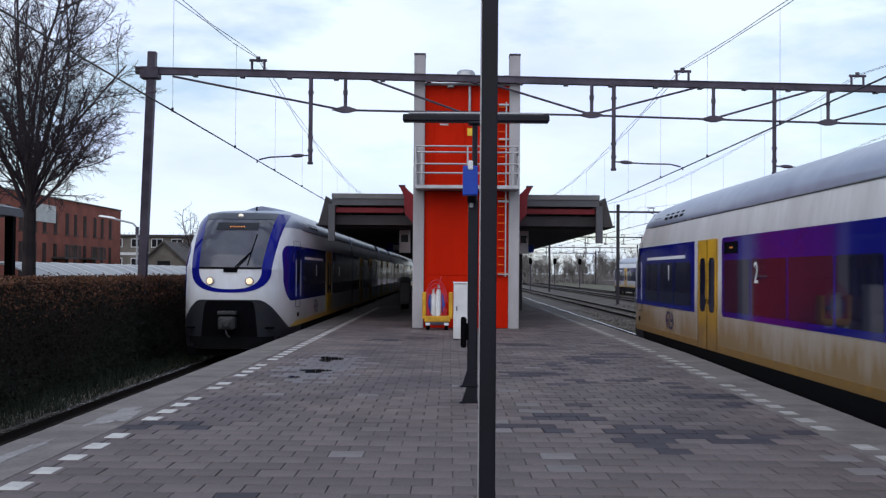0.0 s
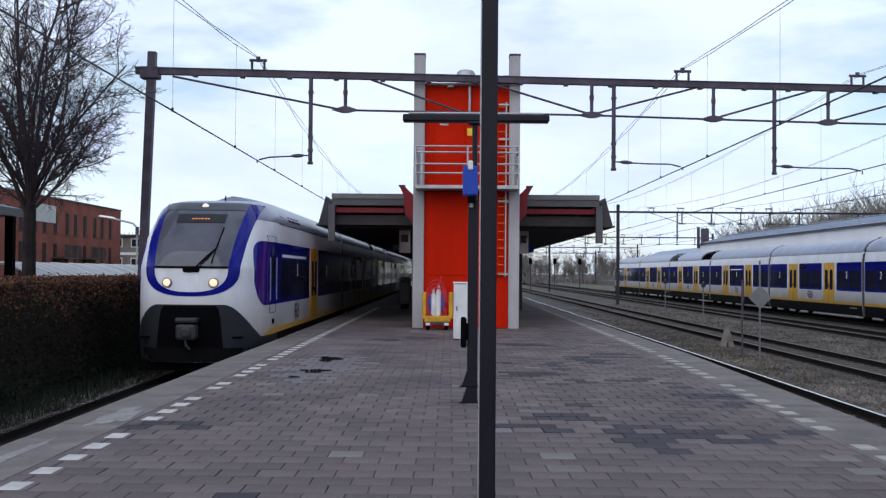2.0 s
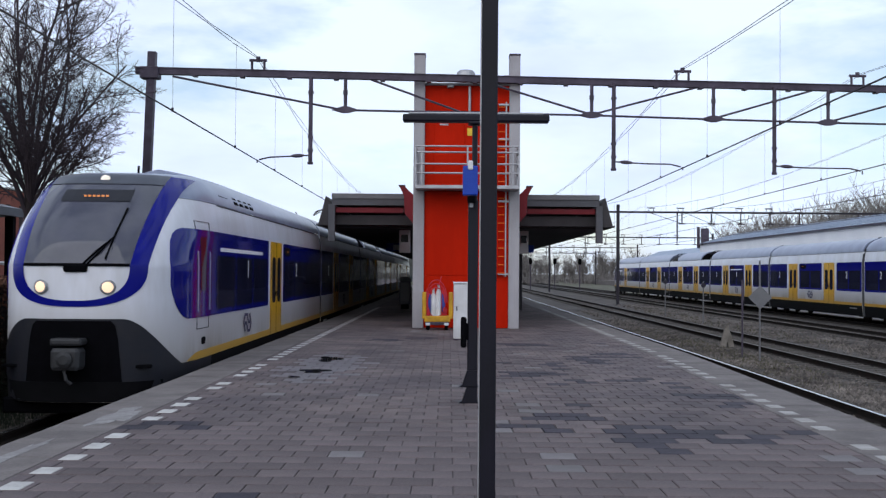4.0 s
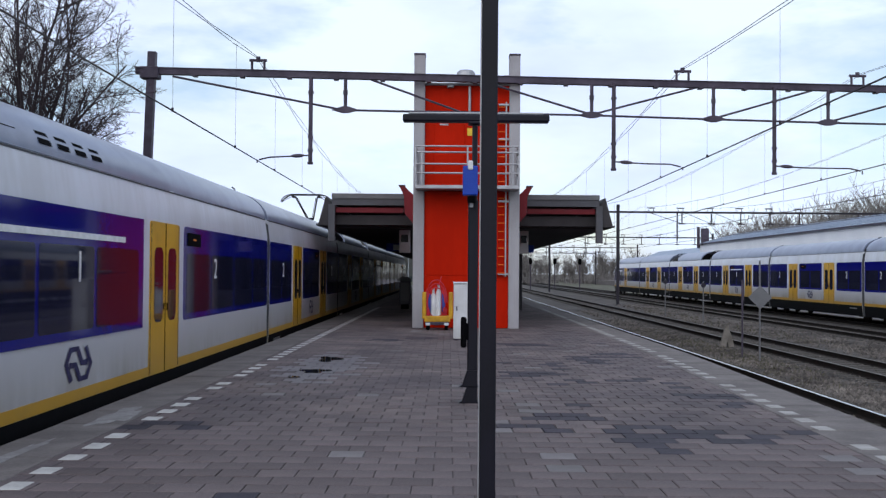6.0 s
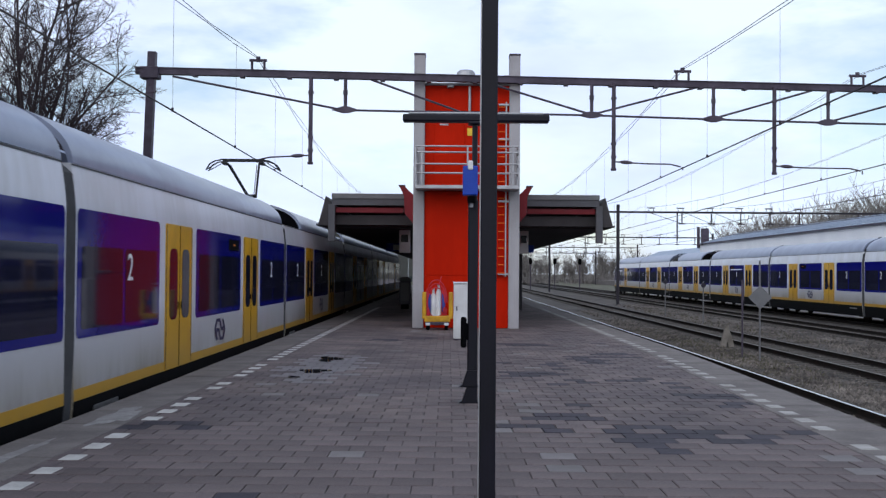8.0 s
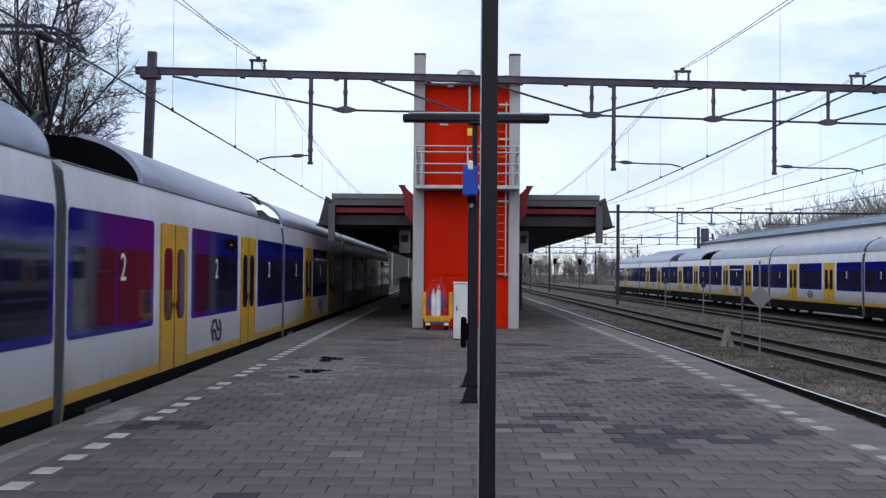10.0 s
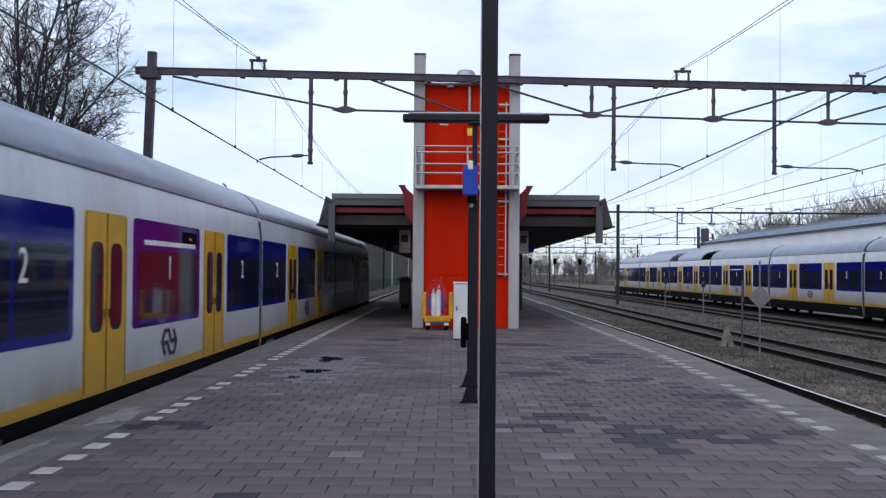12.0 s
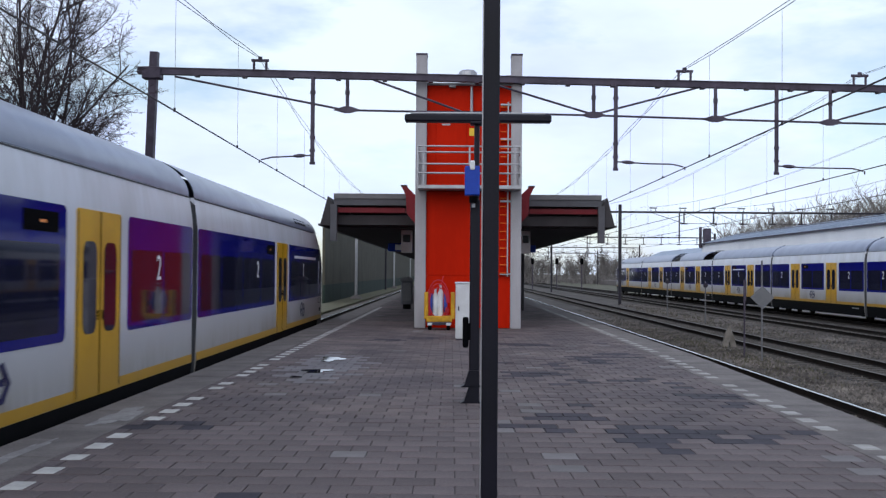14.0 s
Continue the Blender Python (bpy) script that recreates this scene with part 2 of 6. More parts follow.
# ---- mesh helpers ----
class Geo:
    """Verts and faces gathered for one mesh."""

    def __init__(self):
        self.v, self.f = [], []

    def quad_grid(self, rows):
        base, w = len(self.v), len(rows[0])
        for r in rows:
            self.v += [tuple(p) for p in r]
        for i in range(len(rows) - 1):
            for j in range(w - 1):
                a = base + i * w + j
                self.f.append((a, a + 1, a + w + 1, a + w))
        return self

    def box(self, x0, x1, y0, y1, z0, z1, bevel=0.0):
        if bevel <= 0:
            b = len(self.v)
            self.v += [(x, y, z) for z in (z0, z1) for y in (y0, y1) for x in (x0, x1)]
            for q in ((0, 2, 3, 1), (4, 5, 7, 6), (0, 1, 5, 4), (2, 6, 7, 3), (0, 4, 6, 2), (1, 3, 7, 5)):
                self.f.append(tuple(b + i for i in q))
            return self
        k = min(bevel, (x1 - x0) / 2.1, (y1 - y0) / 2.1)
        ring = lambda d, z: [(x0 + k, y0 + d, z), (x1 - k, y0 + d, z), (x1 - d, y0 + k, z), (x1 - d, y1 - k, z), (x1 - k, y1 - d, z), (x0 + k, y1 - d, z), (x0 + d, y1 - k, z), (x0 + d, y0 + k, z)]
        kz = min(k, (z1 - z0) / 2.1)
        self.loft([ring(k * 0.6, z0), ring(0, z0 + kz), ring(0, z1 - kz), ring(k * 0.6, z1)])
        return self

    def loft(self, rings, cap=True):
        b, n = len(self.v), len(rings[0])
        for r in rings:
            self.v += [tuple(p) for p in r]
        for i in range(len(rings) - 1):
            for j in range(n):
                k = (j + 1) % n
                self.f.append((b + i * n + j, b + i * n + k, b + (i + 1) * n + k, b + (i + 1) * n + j))
        if cap:
            self.f.append(tuple(b + j for j in reversed(range(n))))
            self.f.append(tuple(b + (len(rings) - 1) * n + j for j in range(n)))
        return self

    def tube(self, pts, r, n=8, r_end=None):
        pts = [Vector(p) for p in pts]
        rings = []
        for i, p in enumerate(pts):
            d = (pts[min(i + 1, len(pts) - 1)] - pts[max(i - 1, 0)]).normalized()
            a = d.orthogonal().normalized() if abs(d.z) > 0.9 else d.cross(Vector((0, 0, 1))).normalized()
            c = d.cross(a)
            k = r if r_end is None else r + (r_end - r) * i / (len(pts) - 1)
            rings.append([p + (a * math.cos(q) + c * math.sin(q)) * k for q in (2 * math.pi * j / n for j in range(n))])
        return self.loft(rings)

    def bar(self, p, q, w, h):
        """A rectangular bar from p to q, w wide level, h high."""
        p, q = Vector(p), Vector(q)
        d = (q - p).normalized()
        a = d.cross(Vector((0, 0, 1)))
        a = a.normalized() if a.length > 1e-4 else Vector((1, 0, 0))
        c = a.cross(d).normalized()
        corners = [a * w / 2 + c * h / 2, a * w / 2 - c * h / 2, -a * w / 2 - c * h / 2, -a * w / 2 + c * h / 2]
        return self.loft([[p + k for k in corners], [q + k for k in corners]])

    def prism(self, poly, axis, a, b):
        """A polygon pushed along an axis; poly gives the two other coordinates in order."""
        put = {"x": lambda u, v, w: (w, u, v), "y": lambda u, v, w: (u, w, v), "z": lambda u, v, w: (u, v, w)}[axis]
        return self.loft([[put(u, v, a) for u, v in poly], [put(u, v, b) for u, v in poly]])

    def mesh(self, name, material, smooth=False):
        me = bpy.data.meshes.new(name)
        me.from_pydata(self.v, [], self.f)
        me.materials.append(material)
        me.update()
        b = bmesh.new()
        b.from_mesh(me)
        bmesh.ops.recalc_face_normals(b, faces=b.faces)
        b.to_mesh(me)
        b.free()
        if smooth:
            me.polygons.foreach_set("use_smooth", [True] * len(me.polygons))
            me.set_sharp_from_angle(angle=radians(38))
        return me


def part(name, geo, material, parent=None, label="", smooth=False):
    ob = new(name, geo.mesh(name, material, smooth))
    if parent is not None:
        ob.parent = parent
    return tagged(ob, label)


def thing(name, label, category, group="", at=None):
    ob = tagged(new(name), label, category, group)
    if at is not None:
        ob.matrix_basis = at
    return ob


def structure(name, geo, material, label, category="", smooth=False):
    return tagged(part(name, geo, material, None, label, smooth), category=category or name.rstrip("_0123456789"), kind="structure")


def lettering(name, text, size, material, parent, m, label=""):
    cu = bpy.data.curves.new(name, "FONT")
    cu.body, cu.size, cu.extrude, cu.align_x = text, size, 0.002, "CENTER"
    tmp = bpy.data.objects.new(name, cu)
    me = bpy.data.meshes.new_from_object(tmp)
    bpy.data.objects.remove(tmp)
    me.materials.clear()
    me.materials.append(material)
    ob = new(name, me)
    ob.parent = parent
    ob.matrix_basis = m
    return tagged(ob, label)


Z_RAIL = -0.78


# ---- trains ----
END_LEN, MID_LEN = 19.09, 15.59


def half_width(z):
    """Half the car's width at the height z over the rails."""
    if z < 0.85:
        return 1.40 + 0.05 * (z - 0.35) / 0.5
    if z < 3.0:
        return 1.45
    if z < 3.52:
        return 1.45 - 0.07 * ((z - 3.0) / 0.52) ** 1.5
    return 1.38 * math.sqrt(max(0.0, 1 - ((z - 3.52) / 0.74) ** 2))


def rake(z):
    """How far the nose lies back at the height z."""
    if z < 2.4:
        return 0.2 + 0.05 * max(0.0, (0.9 - z))
    k = z - 2.4
    return 0.2 + min(4.6, 0.55 * k + 0.36 * k * k + 45 * max(0, z - 3.88) ** 2)


NOSE, FULL = 2.8, 3.4


def nose_y(x, z):
    q = min(1.0, abs(x) / max(0.05, half_width(z)))
    return rake(z) + NOSE * (1 - max(0.0, 1 - q ** FULL) ** (1 / FULL))


def nose_x(y, z):
    q = min(1.0, max(0.0, (y - rake(z)) / NOSE))
    return half_width(z) * max(0.0, 1 - (1 - q) ** FULL) ** (1 / FULL)


def side_x(y, z, cab):
    return nose_x(y, z) if cab else half_width(z)


def side_panel(name, sgn, outline, cab, off, material, parent, label=""):
    """A panel on the car's side between a low and a high curve: outline is rows of (y, z_low, z_high)."""
    rows, n_z = [], 12 if cab else 4
    for y, a, b in outline:
        rows.append([(sgn * (side_x(y, z, cab) + off), y, z) for z in (a + (b - a) * i / n_z for i in range(n_z + 1))])
    g = Geo().quad_grid(rows)
    # a rim back to the body
    edge = [r[0] for r in rows] + rows[-1][1:] + [r[-1] for r in reversed(rows[:-1])] + list(reversed(rows[0][1:-1]))
    back = [(p[0] - sgn * (off + 0.004), p[1], p[2]) for p in edge]
    n, b0 = len(edge), len(g.v)
    g.v += edge + back
    for i in range(n):
        k = (i + 1) % n
        g.f.append((b0 + i, b0 + k, b0 + n + k, b0 + n + i))
    return part(name, g, material, parent, label, True)


def rounded(y0, y1, z0, z1, r=0.09, n=5):
    out = []
    for i in range(n + 1):
        a = math.pi / 2 * i / n
        k = r * (1 - math.sin(a))
        out.append((y0 + r * (1 - math.cos(a)), z0 + k, z1 - k))
    steps = max(1, int((y1 - y0) / 0.5))
    out += [(y0 + r + (y1 - y0 - 2 * r) * i / steps, z0, z1) for i in range(1, steps)]
    for i in range(n + 1):
        a = math.pi / 2 * (1 - i / n)
        k = r * (1 - math.sin(a))
        out.append((y1 - r * (1 - math.cos(a)), z0 + k, z1 - k))
    return out


def door(sgn, y0, y1, parent, paint=M_YELLOW):
    d = side_panel("door", sgn, rounded(y0, y1, 0.87, 3.02, 0.05), False, 0.014, paint, parent, "yellow double-leaf sliding door")
    mid = (y0 + y1) / 2
    for a, b in ((y0 + 0.2, mid - 0.14), (mid + 0.14, y1 - 0.2)):
        side_panel("door_window", sgn, rounded(a, b, 1.6, 2.66, 0.14), False, 0.019, M_PANE, d, "narrow dark door window")
    part("door_seam", Geo().box(*sorted((sgn * 1.462, sgn * 1.469)), mid - 0.012, mid + 0.012, 0.88, 3.01), M_BLACK, d)
    for k in (-0.09, 0.09):
        part("door_handle", Geo().box(*sorted((sgn * 1.464, sgn * 1.474)), mid + k - 0.015, mid + k + 0.015, 1.75, 1.86), M_BLACK, d)
    for k in (y0 + 0.03, y1 - 0.03):
        part("door_jamb", Geo().box(*sorted((sgn * 1.452, sgn * 1.466)), k - 0.012, k + 0.012, 0.9, 3.0), M_COWL, d)


def window_band(sgn, y0, y1, panes, parent, left_class=False, number="", num_y=None, shown_at=None):
    w = side_panel("window_band", sgn, rounded(y0, y1, 1.56, 3.02), False, 0.006, M_BLUE, parent, "glossy blue window band")
    for a, b in panes:
        side_panel("pane", sgn, rounded(a, b, 1.66, 2.6, 0.06), False, 0.010, M_PANE, w, "dark tinted pane")
    if left_class:
        part("class_stripe", Geo().box(*sorted((sgn * 1.457, sgn * 1.464)), y0 + 0.5, y1 - 0.35, 2.68, 2.75), M_LETTER, w, "white first class stripe")
    if shown_at is not None:
        g = Geo().box(*sorted((sgn * 1.457, sgn * 1.463)), shown_at, shown_at + 0.95, 2.72, 2.93, 0.01)
        sd = part("side_display", g, M_BLACK, w, "dark side display")
        part("display_bar", Geo().box(*sorted((sgn * 1.463, sgn * 1.465)), shown_at + 0.42, shown_at + 0.6, 2.81, 2.84), M_AMBER, sd, "lit amber bar")
    if number:
        m = Matrix.Translation((sgn * 1.464, num_y, 2.2)) @ Euler((radians(90), 0, radians(90 * sgn))).to_matrix().to_4x4()
        lettering("class_number", number, 0.5, M_LETTER, w, m, "white class number " + number)
    return w


def logo(sgn, y, z, parent, size=0.40):
    """A plain emblem: two folded ribbons that hook into each other."""
    s, k, x = size / 2, -2.1 * sgn, sgn * 1.459
    hook = [(-0.55, -0.9), (-0.96, 0.1), (-0.62, 0.85), (-0.08, 0.85), (0.26, 0.02), (0.72, 0.02)]
    g = Geo()
    for turn in (1, -1):
        t, rows = 0.19, []
        pts = [(turn * a, turn * b) for a, b in hook]
        for i, p in enumerate(pts):
            q, r = pts[max(0, i - 1)], pts[min(len(pts) - 1, i + 1)]
            d = Vector((r[0] - q[0], r[1] - q[1])).normalized()
            n = Vector((-d.y * 0.7, d.x)) * t
            rows.append([(x, y - k * (p[0] + n.x) * s, z + (p[1] + n.y) * s), (x, y - k * (p[0] - n.x) * s, z + (p[1] - n.y) * s)])
        g.quad_grid(rows)
        x += sgn * 0.002
    part("emblem", g, M_LOGO, parent, "dark blue emblem of two hooked ribbons")


def bogie(y, parent):
    g = Geo()
    for sg in (-1, 1):
        g.box(*sorted((sg * 0.85, sg * 1.05)), y - 1.7, y + 1.7, 0.42, 0.66, 0.05)
        for dy in (-1.25, 1.25):
            g.box(*sorted((sg * 1.02, sg * 1.14)), y + dy - 0.16, y + dy + 0.16, 0.3, 0.6, 0.04)
    b = part("bogie", g, M_BLACK, parent, "black wheeled bogie")
    for dy in (-1.25, 1.25):
        for sg in (-1, 1):
            rings = []
            for x, r in ((0.68, 0.46), (0.71, 0.46), (0.72, 0.43), (0.82, 0.43), (0.82, 0.36), (0.79, 0.33), (0.79, 0.12), (0.9, 0.1)):
                rings.append([(sg * x, y + dy + r * math.cos(q), 0.44 + r * math.sin(q)) for q in (2 * math.pi * j / 20 for j in range(20))])
            part("wheel", Geo().loft(rings), M_RAIL, b)


def roof_cover(y0, y1, parent):
    """Curved fairings along both roof edges, open between them, with equipment boxes in the channel."""
    for s in (-1, 1):
        prof = [(1.385 * math.cos(a), 3.525 + 0.74 * math.sin(a)) for a in (radians(68) * i / 13 for i in range(14))]
        prof += [(x - 0.05, z - 0.05) for x, z in reversed(prof)]
        part("roof_cover", Geo().prism([(s * x, z) for x, z in prof], "y", y0, y1), M_ROOF, parent, "blue-grey rounded roof fairing", True)
    n = int((y1 - y0) / 3)
    for k in range(n):
        yy = y0 + (k + 0.5) * (y1 - y0) / n
        part("roof_box", Geo().box(-0.55, 0.55, yy - 0.9, yy + 0.9, 3.525, 3.7, 0.03), M_BELLOWS, parent, "grey roof equipment box")


def pantograph(y, parent, raised, way=1):
    """way: the side of the base to which the knee points."""
    g = Geo()
    zb = 3.74
    for sx in (-0.45, 0.45):
        g.bar((sx, y - 0.7, zb), (sx, y + 0.7, zb), 0.07, 0.07)
        for yy in (-0.6, 0.6):
            for k in range(4):
                g.tube([(sx, y + yy, zb - 0.2 + 0.05 * k), (sx, y + yy, zb - 0.165 + 0.05 * k)], 0.075 if k % 2 else 0.055)
    for yy in (-0.7, 0.0, 0.7):
        g.bar((-0.45, y + yy, zb), (0.45, y + yy, zb), 0.07, 0.06)
    top, knee_z = (5.35, 4.45) if raised else (4.24, 4.08)
    ky = y + way * (0.9 if raised else 1.0)
    hy = y + way * (-0.35 if raised else -0.8)
    g.tube([(0, y - way * 0.5, zb + 0.05), (0, ky, knee_z)], 0.055)
    g.tube([(0.12, y - way * 0.3, zb + 0.05), (0.08, ky - way * 0.05, knee_z - 0.1)], 0.03)
    g.tube([(-0.14, ky, knee_z), (0.14, ky, knee_z)], 0.05)
    for sx in (-1, 1):
        g.tube([(sx * 0.12, ky, knee_z), (sx * 0.42, hy, top - 0.12)], 0.03)
        g.tube([(sx * 0.06, ky, knee_z - 0.02), (sx * 0.36, hy, top - 0.14)], 0.012, 5)
        g.box(sx * 0.5 - 0.06, sx * 0.5 + 0.06, hy - 0.24, hy + 0.24, top - 0.14, top - 0.07, 0.02)
    for dy in (-0.2, 0.2):
        g.bar((-0.6, hy + dy, top - 0.02), (0.6, hy + dy, top - 0.02), 0.05, 0.045)
        for sx in (-1, 1):
            g.tube([(sx * 0.58, hy + dy, top - 0.03), (sx * 0.72, hy + dy, top - 0.05), (sx * 0.88, hy + dy * 0.9, top - 0.13), (sx * 0.99, hy + dy * 0.75, top - 0.30)], 0.02, 6)
            g.tube([(sx * 0.66, hy + dy, top - 0.1), (sx * 0.82, hy + dy * 0.9, top - 0.2), (sx * 0.98, hy + dy * 0.75, top - 0.29)], 0.014, 6)
    part("pantograph", g, M_COWL, parent, "raised dark pantograph" if raised else "folded dark pantograph")


def car_shell(parent, y0, y1):
    """Plain car body between two ends, without a cab."""
    zs = [0.35, 0.6, 0.85, 1.4, 2.0, 2.6, 3.0, 3.15, 3.3, 3.42, 3.52]
    g = Geo()
    ring = [(half_width(z), z) for z in zs] + [(-half_width(z), z) for z in reversed(zs)]
    g.loft([[(x, y, z) for x, z in ring] for y in (y0, y1)])
    part("body", g, M_WHITE, parent, "white-painted car body", True)
    for s in (-1, 1):
        side_panel("stripe", s, [(y0 + 0.01, 0.87, 1.0), (y1 - 0.01, 0.87, 1.0)], False, 0.004, M_YELLOW, parent, "yellow sill stripe")
        side_panel("skirt", s, [(y0 + 0.01, 0.35, 0.866), (y1 - 0.01, 0.35, 0.866)], False, 0.006, M_UNDER, parent, "dark lower skirt")
        part("car_number", Geo().box(*sorted((s * 1.44, s * 1.462)), y0 + 0.7, y0 + 1.6, 0.7, 0.75), M_GREYMETAL, parent, "pale plain number bar")
        side_panel("gutter", s, [(y0 + 0.01, 3.495, 3.515), (y1 - 0.01, 3.495, 3.515)], False, 0.008, M_COWL, parent, "dark gutter line")


def bellows(y, parent):
    rings = []
    for i in range(11):
        k = 1.0 if i % 2 == 0 else 0.985
        ring = [(half_width(z) + 0.003, z) for z in (0.36, 1.5, 2.5, 3.0, 3.4)] + [(0.9, 3.85), (-0.9, 3.85)] + [(-half_width(z) - 0.003, z) for z in (3.4, 3.0, 2.5, 1.5, 0.36)]
        rings.append([(x * k, y - 0.15 + i * 0.03, z) for x, z in ring])
    part("gangway_bellows", Geo().loft(rings), M_BELLOWS, parent, "grey folded gangway bellows")
    bogie(y, parent)


def mid_car(well="", pan="", number="2", first=False):
    car = thing("rail_car", "white rail car with blue window bands and yellow doors", "train car")
    L = MID_LEN
    car_shell(car, 0.155, L - 0.155)
    for s in (-1, 1):
        window_band(s, 0.2, 3.65, [(0.35, 1.9), (2.0, 3.5)], car, False, number, 2.2)
        door(s, 3.98, 5.58, car)
        window_band(s, 5.9, L - 5.9, [(6.1, 7.75), (7.85, L - 6.1)], car, first, "1" if first else ("2" if well else ""), 7.75, L - 7.1)
        door(s, L - 5.58, L - 3.98, car)
        window_band(s, L - 3.65, L - 0.2, [(L - 3.5, L - 2.0), (L - 1.9, L - 0.35)], car, False, number, L - 2.2)
        logo(s, 7.8, 1.28, car)
    if well:
        for a, b in ((0.2, 3.3), (L - 3.4, L - 0.2)):
            g = Geo().box(-1.2, 1.2, a, b, 3.52, 3.555, 0.01)
            part("roof_well", g, M_COWL, car, "dark open roof well")
            for yy in (a + 0.7, a + 1.6, a + 2.5):
                part("roof_box", Geo().box(-0.75, 0.2, yy - 0.18, yy + 0.18, 3.555, 3.7, 0.03), M_BELLOWS, car)
        roof_cover(3.3, L - 3.35, car)
        part("cover_end", Geo().prism([(1.33 * math.cos(a), 3.53 + 0.66 * math.sin(a)) for a in (math.pi * i / 16 for i in range(17))], "y", 3.31, 3.44), M_BLACK, car, "black end of the roof cover")
        pantograph(2.3, car, well == "raised")
        pantograph(L - 1.6, car, False, -1)
    else:
        roof_cover(0.2, L - 0.2, car)
        for s in (-1, 1):
            part("roof_lip", Geo().tube([(s * 0.66, -0.3, 4.23), (s * 0.64, 0.05, 4.215), (s * 0.6, 0.3, 4.2)], 0.018, 6), M_COWL, car, "thin dark lip of the roof fairing")
    bellows(L, car)
    return car


def end_car(label, white=M_WHITE, yellow=M_YELLOW):
    car = thing("driving_car", label, "train car")
    L = END_LEN
    # body and roof from the nose backwards
    th = [math.pi / 2 * i / 64 for i in range(65)]

    def rings(zs):
        rows = []
        for z in zs:
            w = half_width(z)
            row = [(-w, L - 0.155, z), (-w, 8.0, z)]
            for a in [-t for t in reversed(th)] + th[1:]:
                q = abs(math.sin(a)) ** (2 / FULL)
                row.append((math.copysign(q * w, a), rake(z) + NOSE * (1 - abs(math.cos(a)) ** (2 / FULL)), z))
            row += [(w, 8.0, z), (w, L - 0.155, z)]
            rows.append(row)
        return rows

    zb = [0.35 + (3.52 - 0.35) * i / 60 for i in range(61)]
    g = Geo().quad_grid(rings(zb))
    end = [(half_width(z), L - 0.155, z) for z in zb] + [(-half_width(z), L - 0.155, z) for z in reversed(zb)]
    b0 = len(g.v)
    g.v += end
    g.f.append(tuple(range(b0, b0 + len(end))))
    part("body", g, white, car, "white-painted cab body with a rounded nose", True)
    zr = [3.52 + 0.74 * math.sin(math.pi / 2 * i / 30) for i in range(31)]
    zr[-1] = 4.2595
    roof = part("roof_cover", Geo().quad_grid([[(x * 1.004, y, z + 0.004) for x, y, z in r] for r in rings(zr)]), M_ROOF, car, "blue-grey rounded roof cover", True)
    for s in (-1, 1):
        for i in range(4):
            for j in range(3):
                z = 3.66 + 0.10 * j
                x = half_width(z) + 0.03
                y = 5.3 + i * 0.56
                gg = Geo().prism([(s * x, z - 0.03), (s * (half_width(z + 0.06) + 0.03), z + 0.03), (s * (half_width(z + 0.06) - 0.05), z + 0.03), (s * (x - 0.05), z - 0.03)], "y", y, y + 0.34)
                part("roof_grille", gg, M_BLACK, roof)
        for j in range(4):
            z = 3.72 + 0.07 * j
            part("roof_grille", Geo().prism([(s * (half_width(z) * 1.004 + 0.012), z - 0.018), (s * (half_width(z + 0.036) * 1.004 + 0.012), z + 0.018), (s * (half_width(z + 0.036) - 0.05), z + 0.018), (s * (half_width(z) - 0.05), z - 0.018)], "y", 3.95 + 0.05 * j, 4.75 + 0.05 * j), M_BLACK, roof)
    # blue frame round the screen
    def xo(z):
        if z < 2.4:
            return 1.03 * max(0.0, 1 - ((2.4 - z) / 0.62) ** 2.6) ** (1 / 2.6)
        return 1.03 + 0.10 * (z - 2.4)

    def xi(z):
        if z < 1.87:
            return 0.0
        if z < 2.4:
            return 0.80 * max(0.0, 1 - ((2.4 - z) / 0.53) ** 2.6) ** (1 / 2.6)
        return 0.80 + 0.085 * (z - 2.4)

    def xs(z):
        """Half the windscreen's width."""
        return 0.80 + 0.085 * (z - 2.4)

    zs = [1.78 + 0.09 * (i / 8) ** 2 for i in range(9)] + [1.87 + 0.18 * (i / 10) ** 2 for i in range(1, 11)] + [2.08 + 0.32 * i / 6 for i in range(7)] + [2.43, 2.46] + [2.5 + 0.115 * i for i in range(13)]
    g = Geo()
    for s in (-1, 1):
        g.quad_grid([[(s * x * (1 + 0.02 * max(0, z - 3.3)), nose_y(x, z) - (0.012 if z < 3.3 else 0.012 + 0.08 * (z - 3.3)), z + 0.03 * max(0, z - 3.4)) for x in (xi(z) + (min(xo(z), half_width(z) * 0.95) - xi(z)) * k / 20 for k in range(21))] for z in zs])
    part("front_band", g, M_BLUE, car, "blue band framing the cab front", True)
    zs = [3.72 + 0.03 * i for i in range(7)]
    part("brow", Geo().quad_grid([[(x, nose_y(x, z) - 0.062, z + 0.006) for x in (0.93 * k / 6 for k in range(-6, 7))] for z in zs]), M_BROW, car, "slate grey brow over the windscreen", True)
    zs = [2.4, 2.42, 2.45, 2.49] + [2.54 + 1.19 * i / 11 for i in range(12)]
    ws = part("windscreen", Geo().quad_grid([[(x, nose_y(x, z) - (0.016 if z < 3.3 else 0.016 + 0.08 * (z - 3.3)), z) for x in (xs(z) * k / 6 for k in range(-6, 7))] for z in zs]), M_SCREEN, car, "large dark raked windscreen", True)
    part("screen_border", Geo().quad_grid([[(x, nose_y(x, z) - 0.022, z) for x in (xs(2.4) * k / 6 for k in range(-6, 7))] for z in (2.385, 2.41, 2.43)]), M_BLACK, ws)
